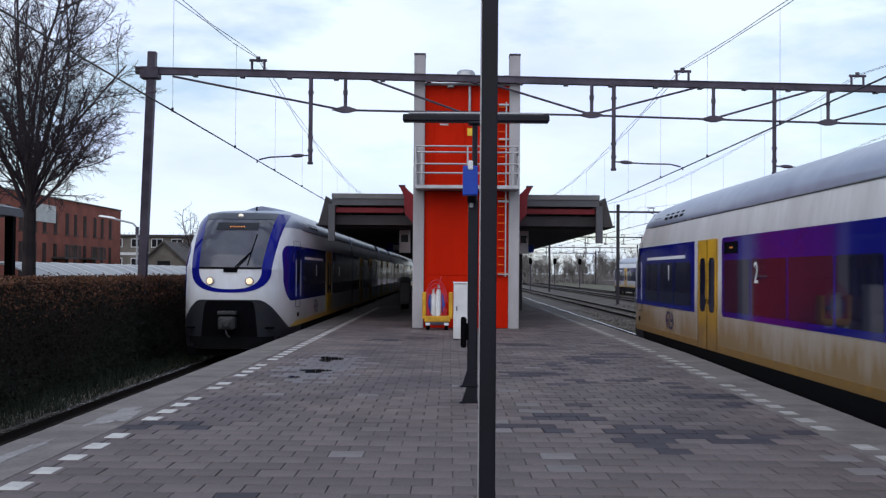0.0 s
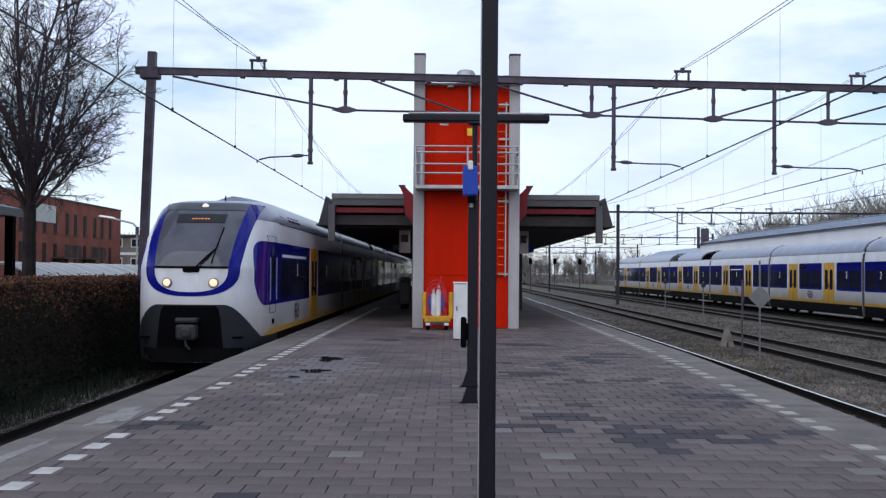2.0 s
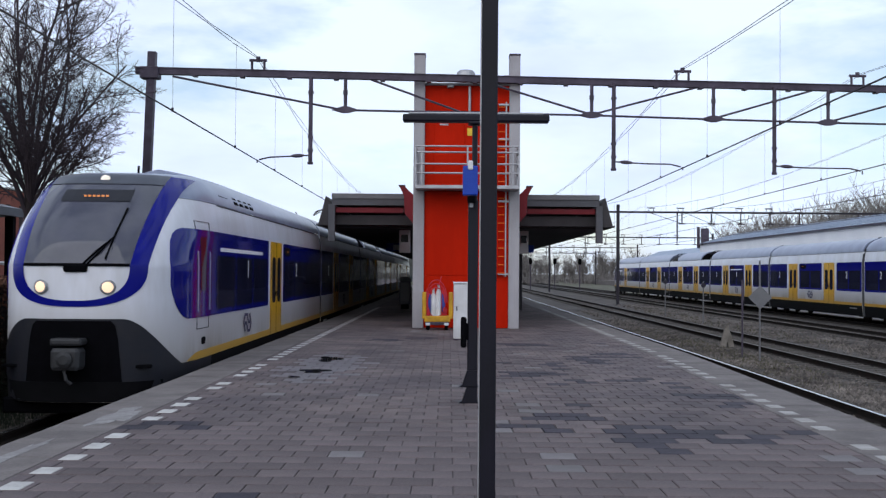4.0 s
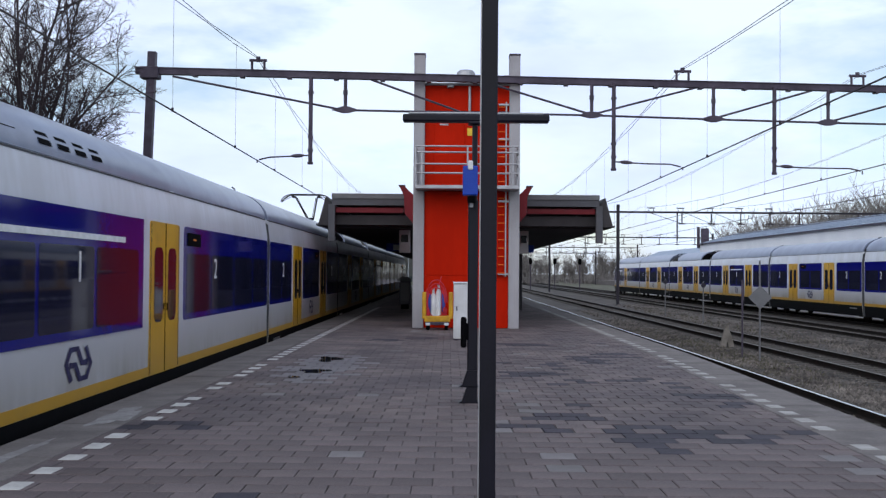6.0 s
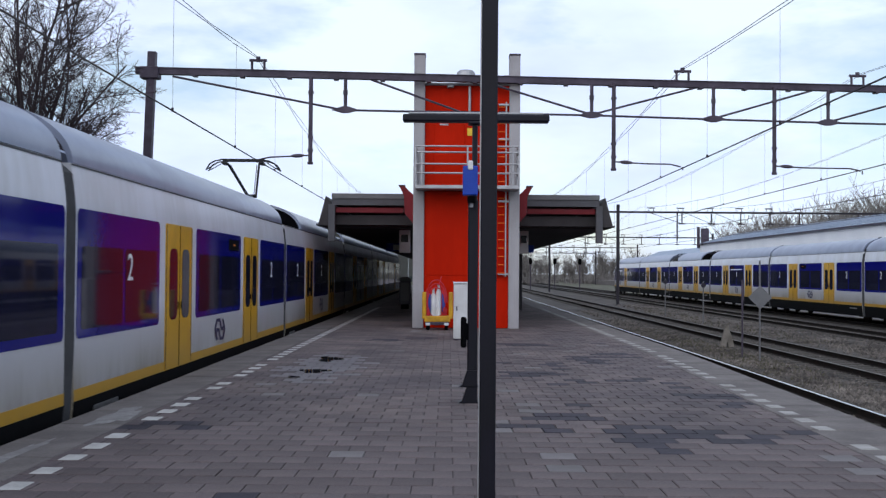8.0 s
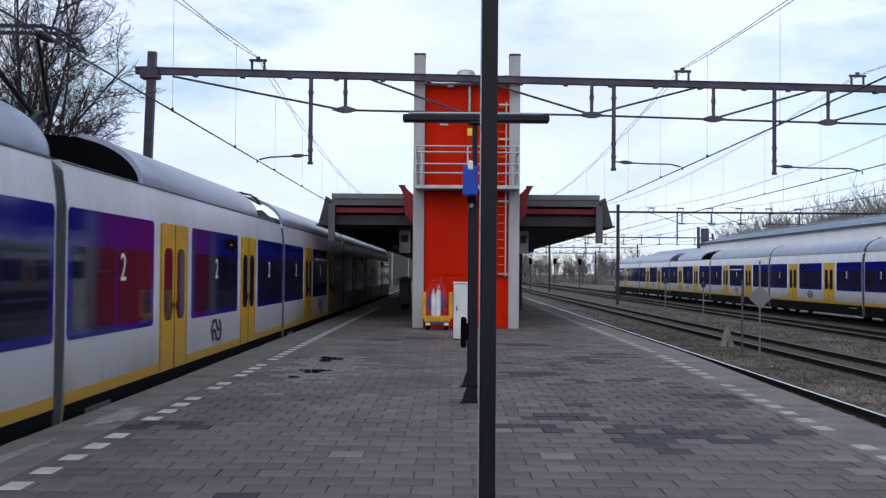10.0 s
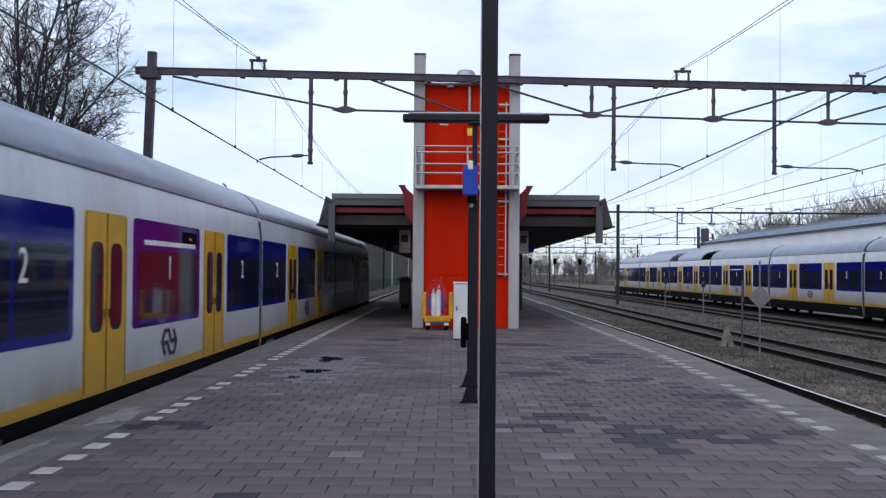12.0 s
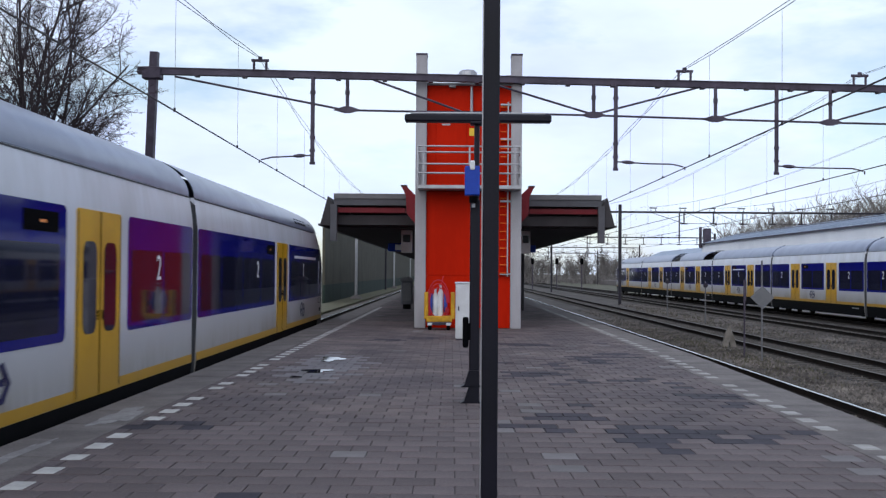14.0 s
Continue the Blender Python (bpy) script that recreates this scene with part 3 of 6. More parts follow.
    part("destination_display", Geo().quad_grid([[(x, nose_y(x, z) - 0.048, z) for x in (-0.55 + 1.1 * k / 6 for k in range(7))] for z in (3.42, 3.5, 3.62)]), M_COWL, ws, "dark destination display")
    for k in range(6):
        x0 = -0.2 + 0.07 * k
        g = Geo().box(x0, x0 + 0.045, nose_y(0.1, 3.5) - 0.07, nose_y(0.1, 3.5) - 0.055, 3.49, 3.52)
        part("display_letter", g, M_AMBER, ws, "lit amber bar")
    on = lambda x, z: (x, nose_y(x, z) - 0.045, z)
    g = Geo().tube([on(0.08, 2.36), on(0.3, 2.62), on(0.5, 2.83), on(0.56, 3.3)], 0.016)
    g.tube([on(0.14, 2.36), on(0.36, 2.62), on(0.5, 2.83), on(0.45, 2.5)], 0.013)
    g.box(-0.16, 0.2, nose_y(0.1, 2.4) - 0.05, nose_y(0.1, 2.4) + 0.02, 2.3, 2.42, 0.03)
    part("wiper", g, M_BLACK, ws, "black windscreen wiper")
    for x in (-0.505, 0.505):
        y = nose_y(x, 2.075)
        rim = Geo().loft([[(x + r * math.cos(q), y + dy + 0.30 * (abs(x + r * math.cos(q)) - abs(x)), 2.075 + r * math.sin(q)) for q in (2 * math.pi * j / 20 for j in range(20))] for r, dy in ((0.11, 0.03), (0.11, -0.02), (0.095, -0.03))])
        h = part("headlight", rim, M_GREYMETAL, car, "round headlight, lit")
        part("lens", Geo().loft([[(x + r * math.cos(q), y + dy + 0.30 * (abs(x + r * math.cos(q)) - abs(x)), 2.075 + r * math.sin(q)) for q in (2 * math.pi * j / 20 for j in range(20))] for r, dy in ((0.085, -0.028), (0.07, -0.036), (0.03, -0.04))]), M_LAMP, h, "warm white lens")
    y = nose_y(0, 3.8) - 0.02
    part("top_lamp", Geo().loft([[(r * math.cos(q), y + dy, 3.8 + r * math.sin(q)) for q in (2 * math.pi * j / 16 for j in range(16))] for r, dy in ((0.075, 0.1), (0.075, -0.05), (0.045, -0.06))]), M_TOPLAMP, car, "round lit top lamp")
    part("aerial", Geo().tube([(0.25, 2.6, 3.98), (0.25, 2.62, 4.12)], 0.02), M_BLACK, car)
    # dark cowl under the nose
    rows = []
    ang = [-t for t in reversed(th)] + th[1:]
    for a in ang:
        q = abs(math.sin(a)) ** (2 / FULL)
        x = q * 1.43
        top = 1.6 if x < 0.7 else 1.6 - 0.73 * min(1, (x - 0.7) / 0.64) ** 1.9
        row = []
        for i in range(8):
            z = 0.38 + (top - 0.38) * i / 7
            w = half_width(z) + 0.010
            row.append((math.copysign(q * w, a), rake(z) + NOSE * (1 - abs(math.cos(a)) ** (2 / FULL)) - 0.012 - 0.06 * max(0, (0.8 - z)), z))
        rows.append(row)
    part("cowl", Geo().quad_grid(rows), M_COWL, car, "dark grey lower nose cowl", True)
    # Black sheet on the nose in place of the opening's shade.
    part("coupler_opening_shade", Geo().quad_grid([[(w * k, nose_y(w * k, z) - 0.03, z) for k in (-1 + 0.2 * k for k in range(11))] for z, w in ((0.66, 0.72), (0.9, 0.70), (1.3, 0.66), (1.5, 0.62), (1.57, 0.56))]), M_BLACK, car, "black sheet for the shade in the coupler opening")
    part("apron", Geo().quad_grid([[(w * k, nose_y(w * k, z) - 0.045, z) for k in (-1 + 0.1 * k for k in range(21))] for z, w in ((0.36, 1.30), (0.5, 1.32), (0.66, 1.33))]), M_UNDER, car, "black lower nose apron", True)
    for x in (-0.95, 0.95):
        part("nose_step", Geo().box(x - 0.17, x + 0.17, nose_y(x, 1.0) - 0.06, nose_y(x, 1.0) + 0.05, 0.86, 0.91, 0.01), M_BLACK, car)
    g = Geo().box(-0.25, 0.22, -0.1, 0.2, 1.22, 1.32, 0.03)
    g.box(-0.22, 0.2, -0.16, 0.2, 0.86, 1.18, 0.05)
    g.tube([(-0.05, -0.05, 0.9), (0.02, -0.14, 0.72), (0.08, -0.1, 0.66)], 0.025)
    g.loft([[(0.0 + r * math.cos(q), dy, 1.02 + r * math.sin(q)) for q in (2 * math.pi * j / 14 for j in range(14))] for r, dy in ((0.12, -0.1), (0.12, -0.2), (0.07, -0.23))])
    part("coupler", g, M_COUPLER, car, "grey automatic coupler")
    g = Geo().box(-1.15, 1.15, 0.45, 0.6, 0.16, 0.4, 0.03)
    part("rail_guard", g, M_BLACK, car, "black rail guard")
    # sides
    for s in (-1, 1):
        ol = [(0.90, 2.1, 2.46), (0.95, 1.96, 2.62), (1.04, 1.8, 2.8), (1.16, 1.68, 2.92), (1.3, 1.6, 2.99), (1.45, 1.56, 3.02)] + [(1.45 + (8.85 - 1.45) * (i / 30) ** 1.5, 1.56, 3.02) for i in range(1, 31)]
        w = side_panel("window_band", s, ol, True, 0.016, M_BLUE, car, "glossy blue cab window band")
        side_panel("pane", s, rounded(2.1, 2.5, 2.0, 2.9, 0.05), True, 0.022, M_PANE, w, "dark cab side window")
        for a, b in ((3.3, 5.0), (5.1, 6.8), (6.9, 8.6)):
            side_panel("pane", s, rounded(a, b, 1.66, 2.6, 0.06), True, 0.021, M_PANE, w, "dark tinted pane")
        part("class_stripe", Geo().box(*sorted((s * 1.46, s * 1.474)), 3.6, 8.0, 2.68, 2.75), M_LETTER, w, "white first class stripe")
        m = Matrix.Translation((s * 1.475, 6.3, 2.2)) @ Euler((radians(90), 0, radians(90 * s))).to_matrix().to_4x4()
        lettering("class_number", "1", 0.5, M_LETTER, w, m, "white class number 1")
        door(s, 9.2, 10.8, car, yellow)
        window_band(s, 11.12, L - 0.2, [(11.3, 13.0), (13.1, 15.0), (15.1, 17.0), (17.1, L - 0.4)], car, False, "2", 13.4, 11.3)
        logo(s, 6.35, 1.28, car)
        side_panel("stripe", s, [(1.5, 0.87, 0.89), (1.7, 0.87, 0.94), (1.9, 0.87, 0.98), (2.2, 0.87, 1.0), (2.5, 0.87, 1.0), (2.8, 0.87, 1.0), (3.2, 0.87, 1.0), (4, 0.87, 1.0), (L - 0.16, 0.87, 1.0)], True, 0.006, yellow, car, "yellow sill stripe")
        side_panel("skirt", s, [(y, 0.35, 0.866) for y in (1.5, 1.65, 1.8, 2.0, 2.2, 2.5, 2.8, 3.1, 3.6, 6.0, L - 0.16)], True, 0.007, M_UNDER, car, "dark lower skirt")
        side_panel("gutter", s, [(3.6, 3.495, 3.515), (6, 3.495, 3.515), (L - 0.16, 3.495, 3.515)], True, 0.009, M_COWL, car, "dark gutter line")
        side_panel("step", s, rounded(1.95, 2.75, 1.36, 1.375, 0.005), True, 0.008, M_COWL, car)
        side_panel("socket", s, rounded(2.25, 2.5, 1.1, 1.22, 0.05), True, 0.012, M_BLACK, car, "round black socket")
        for y in (1.95, 2.75):
            for za, zb2 in ((1.36, 1.555), (3.025, 3.16)):
                side_panel("cab_door_seam", s, [(y - 0.004, za, zb2), (y + 0.004, za, zb2)], True, 0.009, M_COWL, car)
            side_panel("handrail", s, [(y - 0.013, 1.66, 2.66), (y + 0.013, 1.66, 2.66)], True, 0.03, M_STEEL_GREY, car, "pale cab door handrail")
        side_panel("cab_door_seam", s, [(1.95, 3.152, 3.16), (2.35, 3.152, 3.16), (2.75, 3.152, 3.16)], True, 0.009, M_COWL, car)
    bogie(3.6, car)
    return car


lead = end_car("white driving car with blue bands and lit headlights")
mid = mid_car()
mid_first = mid_car(first=True)
mid_up = mid_car(well="raised")
mid_down = mid_car(well="folded")

ZL = Z_RAIL
LEFT_X, RIGHT_X, FAR_X = -5.59, 6.53, 21.65
STARTS = [0, END_LEN, END_LEN + MID_LEN, END_LEN + 2 * MID_LEN, END_LEN + 3 * MID_LEN, END_LEN + 4 * MID_LEN]
NOSE_0, TAIL_0 = 27.5, 31.4


def left_way(t):
    return 1.3192 * t + 0.40640 * t ** 2 + -0.005162 * t ** 3 + 0.0001935 * t ** 4


def right_way(t):
    return 10.4 * t + 0.3 * t * t


mid_last = copy_thing(mid, pose(0, 0, 0))
arriving = []   # (car, offset from the train's nose, turned)
for i, c in enumerate((lead, mid, mid_up, mid_first, mid_last)):
    arriving.append((c, STARTS[i], 0))
# the first driving car has its own bellows at its inner end
bellows(END_LEN, lead)
tail = copy_thing(lead, pose(0, 0, 0))
tagged(mid_down, "parked white rail car with blue bands and yellow doors", group="cars of the parked train")
arriving.append((tail, END_LEN * 2 + MID_LEN * 4, 180))
for c, off, turn in arriving:
    tagged(c, group="cars of the arriving train")

dirty = end_car("dirty white driving car with blue bands and yellow doors", M_WHITE_DIRTY, M_YELLOW_DIRTY)
bellows(END_LEN, dirty)
leaving = [(dirty, 0.0, 180)]
for k in range(1, 6):
    leaving.append((copy_thing(mid, pose(0, 0, 0)), -END_LEN - MID_LEN * k, 0))
for c, off, turn in leaving:
    tagged(c, group="cars of the departing train")

for k in range(-1, 4):
    src = (mid, mid, mid_first, mid_down, mid)[k + 1]
    at = pose(FAR_X, 53.2 + MID_LEN * k, ZL)
    if src is mid_down:
        mid_down.matrix_basis = at
        continue
    c = copy_thing(src, at)
    tagged(c, "parked white rail car with blue bands and yellow doors", group="cars of the parked train")
c = copy_thing(lead, pose(FAR_X, 53.2 + MID_LEN * 4 + END_LEN, ZL, 0, 0, 180))
tagged(c, "parked white driving car with blue bands", group="cars of the parked train")


def motions():
    ts = [0.5 * i for i in range(29)]
    for c, off, turn in arriving:
        walk(c, [(t, pose(LEFT_X, NOSE_0 + off - left_way(t), ZL, 0, 0, turn)) for t in ts])
    for c, off, turn in leaving:
        walk(c, [(t, pose(RIGHT_X, TAIL_0 + off - right_way(t), ZL, 0, 0, turn)) for t in ts])


# ---- ground, tracks and platform ----
g = Geo()
xs = [-1500, -300, -60, -9.5, -3.6, 4.6, 30, 80, 300, 1500]
ys = [-1500, -200, -30, 0, 30, 60, 120, 300, 2500]
g.quad_grid([[(x, y, -1.12) for x in xs] for y in ys])
structure("ground", g, M_GROUND, "bare brown soil and gravel ground")

PL = -3.92


def edge_right(y):
    """The platform's edge on its wider side."""
    return 4.15 + 0.0265 * max(-20, min(y, 21.5))


g = Geo()
for a, b in ((-20, 21.5), (21.5, 230)):
    g.prism([(PL + 0.02, a), (edge_right(a) - 0.02, a), (edge_right(b) - 0.02, b), (PL + 0.02, b)], "z", -1.1, -0.010)
structure("platform", g, M_JOINT, "long island platform bedded in dark sand", "platform")


def coping(name, left):
    par = tagged(new(name), "weathered concrete platform edge slabs", "platform edge", kind="structure")
    for i in range(72):
        y0 = -10 + i * 1.0
        if left:
            q = [(PL, y0), (PL + 0.66, y0), (PL + 0.66, y0 + 0.988), (PL, y0 + 0.988)]
        else:
            q = [(edge_right(y0) - 0.8, y0), (edge_right(y0), y0), (edge_right(y0 + 1), y0 + 0.988), (edge_right(y0 + 1) - 0.8, y0 + 0.988)]
        cx, cy = sum(p[0] for p in q) / 4, sum(p[1] for p in q) / 4
        h = random.uniform(-0.002, 0.004)
        ring = lambda k, z: [(cx + (x - cx) * k, cy + (y - cy) * k, z) for x, y in q]
        part("edge_slab", Geo().loft([ring(1, -0.22), ring(1, h - 0.012), ring(0.98, h)]), M_COPING, par)
    a, b = (PL, PL + 0.66) if left else (edge_right(90) - 0.8, edge_right(90))
    part("far_edge", Geo().box(a, b, 62, 230, -0.22, 0.002), M_COPING, par)


coping("coping_1", True)
coping("coping_2", False)


def track(x, y0, y1, name):
    par = tagged(new(name), "railway track of worn rails on concrete sleepers", "railway track", kind="structure")
    for s in (-1, 1):
        c = x + s * 0.755
        prof = [(-0.07, -0.16), (0.07, -0.16), (0.07, -0.145), (0.012, -0.13), (0.012, -0.04), (0.036, -0.03), (0.036, -0.004), (-0.036, -0.004), (-0.036, -0.03), (-0.012, -0.04), (-0.012, -0.13), (-0.07, -0.145)]
        part("rail", Geo().prism([(c + a, Z_RAIL + b) for a, b in prof], "y", y0, y1), M_RAIL, par)
        part("rail_head", Geo().box(c - 0.036, c + 0.036, y0, y1, Z_RAIL - 0.0035, Z_RAIL), M_RAILTOP if abs(x) < 7 else M_RAILWORN, par, "polished rail head")
    # Oil-darkened bed; on tracks 1 and 2 its dark colour also stands for shade.
    part("track_bed", Geo().box(x - 1.35, x + 1.35, y0, y1, -1.1, -0.952), M_OILY_SHADED, par, "dark ballast between the rails, for oil and for shade by the platform")
    g = Geo()
    y = y0
    while y < min(y1, 150):
        g.box(x - 1.25, x + 1.25, y, y + 0.25, Z_RAIL - 0.3, Z_RAIL - 0.15, 0.02)
        y += 0.6
    tagged(part("sleepers", g, M_SLEEPER, par), kind="stuff")


TRACKS = [(LEFT_X, "track_1"), (RIGHT_X, "track_2"), (11.0, "track_3"), (17.3, "track_4"), (FAR_X, "track_5")]
for x, nm in TRACKS:
    track(x, -10, 400, nm)
g = Geo()
prof = [(4.2, -0.98), (8.2, -0.96), (8.8, -1.0), (9.3, -0.96), (13, -0.96), (14.0, -1.02), (15.2, -0.96), (18.9, -0.97), (19.8, -0.97), (24.5, -0.98), (26, -1.13)]
g.quad_grid([[(x, y, z) for x, z in prof] for y in range(-30, 401, 10)])
g.quad_grid([[(x, y, z) for x, z in [(-8.6, -1.13), (-7.4, -0.98), (-3.9, -0.98)]] for y in range(-30, 401, 10)])
structure("ballast_bed", g, M_BALLAST, "brown-grey ballast bed between the tracks", "ballast")


def scatter_stones(n, boxes, seed, r0, r1):
    rnd = random.Random(seed)
    g = Geo()
    for _ in range(n):
        x0, x1, y0, y1, z = boxes[rnd.randrange(len(boxes))]
        x, y, r = rnd.uniform(x0, x1), y0 + (y1 - y0) * rnd.random() ** 1.6, rnd.uniform(r0, r1)
        b = len(g.v)
        a0 = rnd.random() * 6.28
        for k in range(4):
            a = a0 + k * 1.57 + rnd.uniform(-0.3, 0.3)
            g.v.append((x + r * math.cos(a) * rnd.uniform(0.7, 1.2), y + r * math.sin(a) * rnd.uniform(0.7, 1.2), z - 0.01))
        g.v.append((x, y, z + r * rnd.uniform(0.6, 1.0)))
        g.f += [(b + k, b + (k + 1) % 4, b + 4) for k in range(4)]
    return g


g = scatter_stones(34000, [(4.9, 8.6, 14, 60, -0.97), (7.4, 10.0, 15, 60, -0.97), (8.6, 13.5, 22, 75, -0.965), (13.5, 18.6, 34, 90, -0.965), (-7.4, -3.95, 8, 26, -0.975)], 3, 0.028, 0.075)
tagged(structure("ballast_stones", g, M_BALLAST, "loose brown-grey ballast stones", "gravel"), kind="stuff")


def tufts(n, boxes, seed, h0, h1):
    rnd = random.Random(seed)
    g = Geo()
    for _ in range(n):
        x0, x1, y0, y1, z = boxes[rnd.randrange(len(boxes))]
        x, y = rnd.uniform(x0, x1), rnd.uniform(y0, y1)
        for _ in range(4):
            h, a = rnd.uniform(h0, h1), rnd.random() * 6.28
            dx, dy, w = math.cos(a) * h * 0.5, math.sin(a) * h * 0.5, 0.012
            b = len(g.v)
            g.v += [(x - w * math.sin(a), y + w * math.cos(a), z), (x + w * math.sin(a), y - w * math.cos(a), z), (x + dx, y + dy, z + h)]
            g.f.append((b, b + 1, b + 2))
    return g


g = tufts(1300, [(7.6, 9.6, 24, 50, -1.0), (8.4, 9.6, 28, 42, -1.0), (12.6, 14.6, 40, 80, -1.0)], 5, 0.05, 0.15)
tagged(structure("track_weeds", g, M_GRASS, "dry weeds between the tracks", "weeds"), kind="stuff")
g = tufts(5000, [(-8.2, -6.9, 6, 40, -1.05)], 6, 0.08, 0.3)
tagged(structure("verge_grass", g, M_IVY, "dark grass at the foot of the hedge", "grass"), kind="stuff")

# ---- lift tower ----
TY = 31.35
tower = thing("lift_tower", "orange panelled lift tower with pale concrete pillars", "lift tower")
TOWER_FOOT = -0.047
tower.matrix_basis = Matrix.Translation(EYE) @ Matrix.Scale(0.971, 4) @ Matrix.Translation(-EYE)
for a, b in ((-1.05, -0.73), (1.71, 2.02)):
    part("pillar", Geo().box(a, b, TY, TY + 0.45, TOWER_FOOT, 7.86, 0.02), M_CONCRETE, tower, "pale concrete pillar")
    part("pillar", Geo().box(a, b, TY + 3.2, TY + 3.65, TOWER_FOOT, 7.86, 0.02), M_CONCRETE, tower, "pale concrete pillar")
    part("pillar_cap", Geo().box(a - 0.01, b + 0.01, TY - 0.01, TY + 0.46, 7.84, 7.9, 0.01), M_STEEL, tower)
for z0, z1 in ((TOWER_FOOT + 0.01, 1.47), (1.478, 3.9), (3.97, 5.1), (5.108, 6.14), (6.24, 6.98)):
    part("panel", Geo().box(-0.73, 1.71, TY + 0.12, TY + 0.2, z0, z1, 0.008), M_ORANGE, tower, "orange-red metal panel")
part("seam_profile", Geo().box(-0.73, 1.71, TY + 0.1, TY + 0.2, 6.14, 6.24), M_STEEL, tower, "dark seam profile")
for x in (-0.9, 1.8):
    part("side_panel", Geo().box(x, x + 0.08, TY + 0.45, TY + 3.2, TOWER_FOOT, 6.98), M_ORANGE, tower)
part("back_panel", Geo().box(-0.73, 1.71, TY + 3.4, TY + 3.48, TOWER_FOOT, 6.98), M_ORANGE, tower)
part("roof", Geo().box(-0.73, 1.71, TY + 0.06, TY + 3.3, 6.98, 7.06, 0.02), M_STEEL_GREY, tower, "grey roof edge")
part("roof_vent", Geo().loft([[(0.46 + r * math.cos(q), TY + 1.2 + r * math.sin(q), z) for q in (2 * math.pi * j / 20 for j in range(20))] for z, r in ((7.06, 0.24), (7.3, 0.24), (7.32, 0.3), (7.56, 0.27), (7.62, 0.2))]), M_STEEL_GREY, tower, "grey round roof vent")
bal = part("balcony", Geo().box(-0.98, 1.96, TY - 0.75, TY + 0.1, 3.92, 4.02, 0.01), M_STEEL_GREY, tower, "grey steel balcony deck with railing")
for z in (5.12, 4.95, 4.62, 4.36):
    pts = [(-0.97, TY + 0.05, z), (-0.97, TY - 0.72, z), (1.95, TY - 0.72, z), (1.95, TY + 0.05, z)]
    for p, q in zip(pts[:-1], pts[1:]):
        part("rail_tube", Geo().tube([p, q], 0.026, 8), M_STEEL_GREY, bal)
for x in (-0.97, -0.8, 0.5, 1.78, 1.95):
    part("rail_post", Geo().box(x - 0.025, x + 0.025, TY - 0.75, TY - 0.69, 4.02, 5.14, 0.005), M_STEEL_GREY, bal)
for x in (-0.97, 1.95):
    part("rail_post", Geo().box(x - 0.025, x + 0.025, TY - 0.1, TY - 0.04, 4.02, 5.14, 0.005), M_STEEL_GREY, bal)
dr = part("service_door", Geo().box(-0.46, 0.42, TY + 0.09, TY + 0.125, 4.04, 5.95, 0.008), M_ORANGE, tower, "orange service door")
part("hinge_plate", Geo().box(-0.3, -0.05, TY + 0.075, TY + 0.092, 5.82, 5.87), M_STEEL_GREY, dr)
part("warning_plate", Geo().box(0.5, 0.65, TY + 0.09, TY + 0.118, 5.52, 5.74, 0.004), M_YELLOWSIGN, tower, "yellow warning plate")
lad = part("ladder_stile", Geo().box(1.36, 1.4, TY - 0.02, TY + 0.02, 1.45, 6.5, 0.004), M_ORANGE, tower, "orange wall ladder")
part("ladder_stile", Geo().box(1.60, 1.64, TY - 0.02, TY + 0.02, 1.45, 6.5, 0.004), M_STEEL_GREY, tower)
for i in range(21):
    part("rung", Geo().tube([(1.38, TY, 1.55 + i * 0.24), (1.62, TY, 1.55 + i * 0.24)], 0.014, 6), M_RUNG, lad)
for z in (1.5, 3.6, 5.4, 6.4):
    part("ladder_bracket", Geo().box(1.3, 1.71, TY + 0.02, TY + 0.12, z, z + 0.05), M_STEEL_GREY, lad)
part("roof_lamp", Geo().box(-0.1, 0.1, TY - 0.05, TY + 0.1, 6.9, 6.98, 0.02), M_STEEL_GREY, tower)
part("conduit", Geo().tube([(0.56, TY + 0.05, 6.95), (0.56, TY + 0.05, 6.2)], 0.04), M_STEEL_GREY, tower)

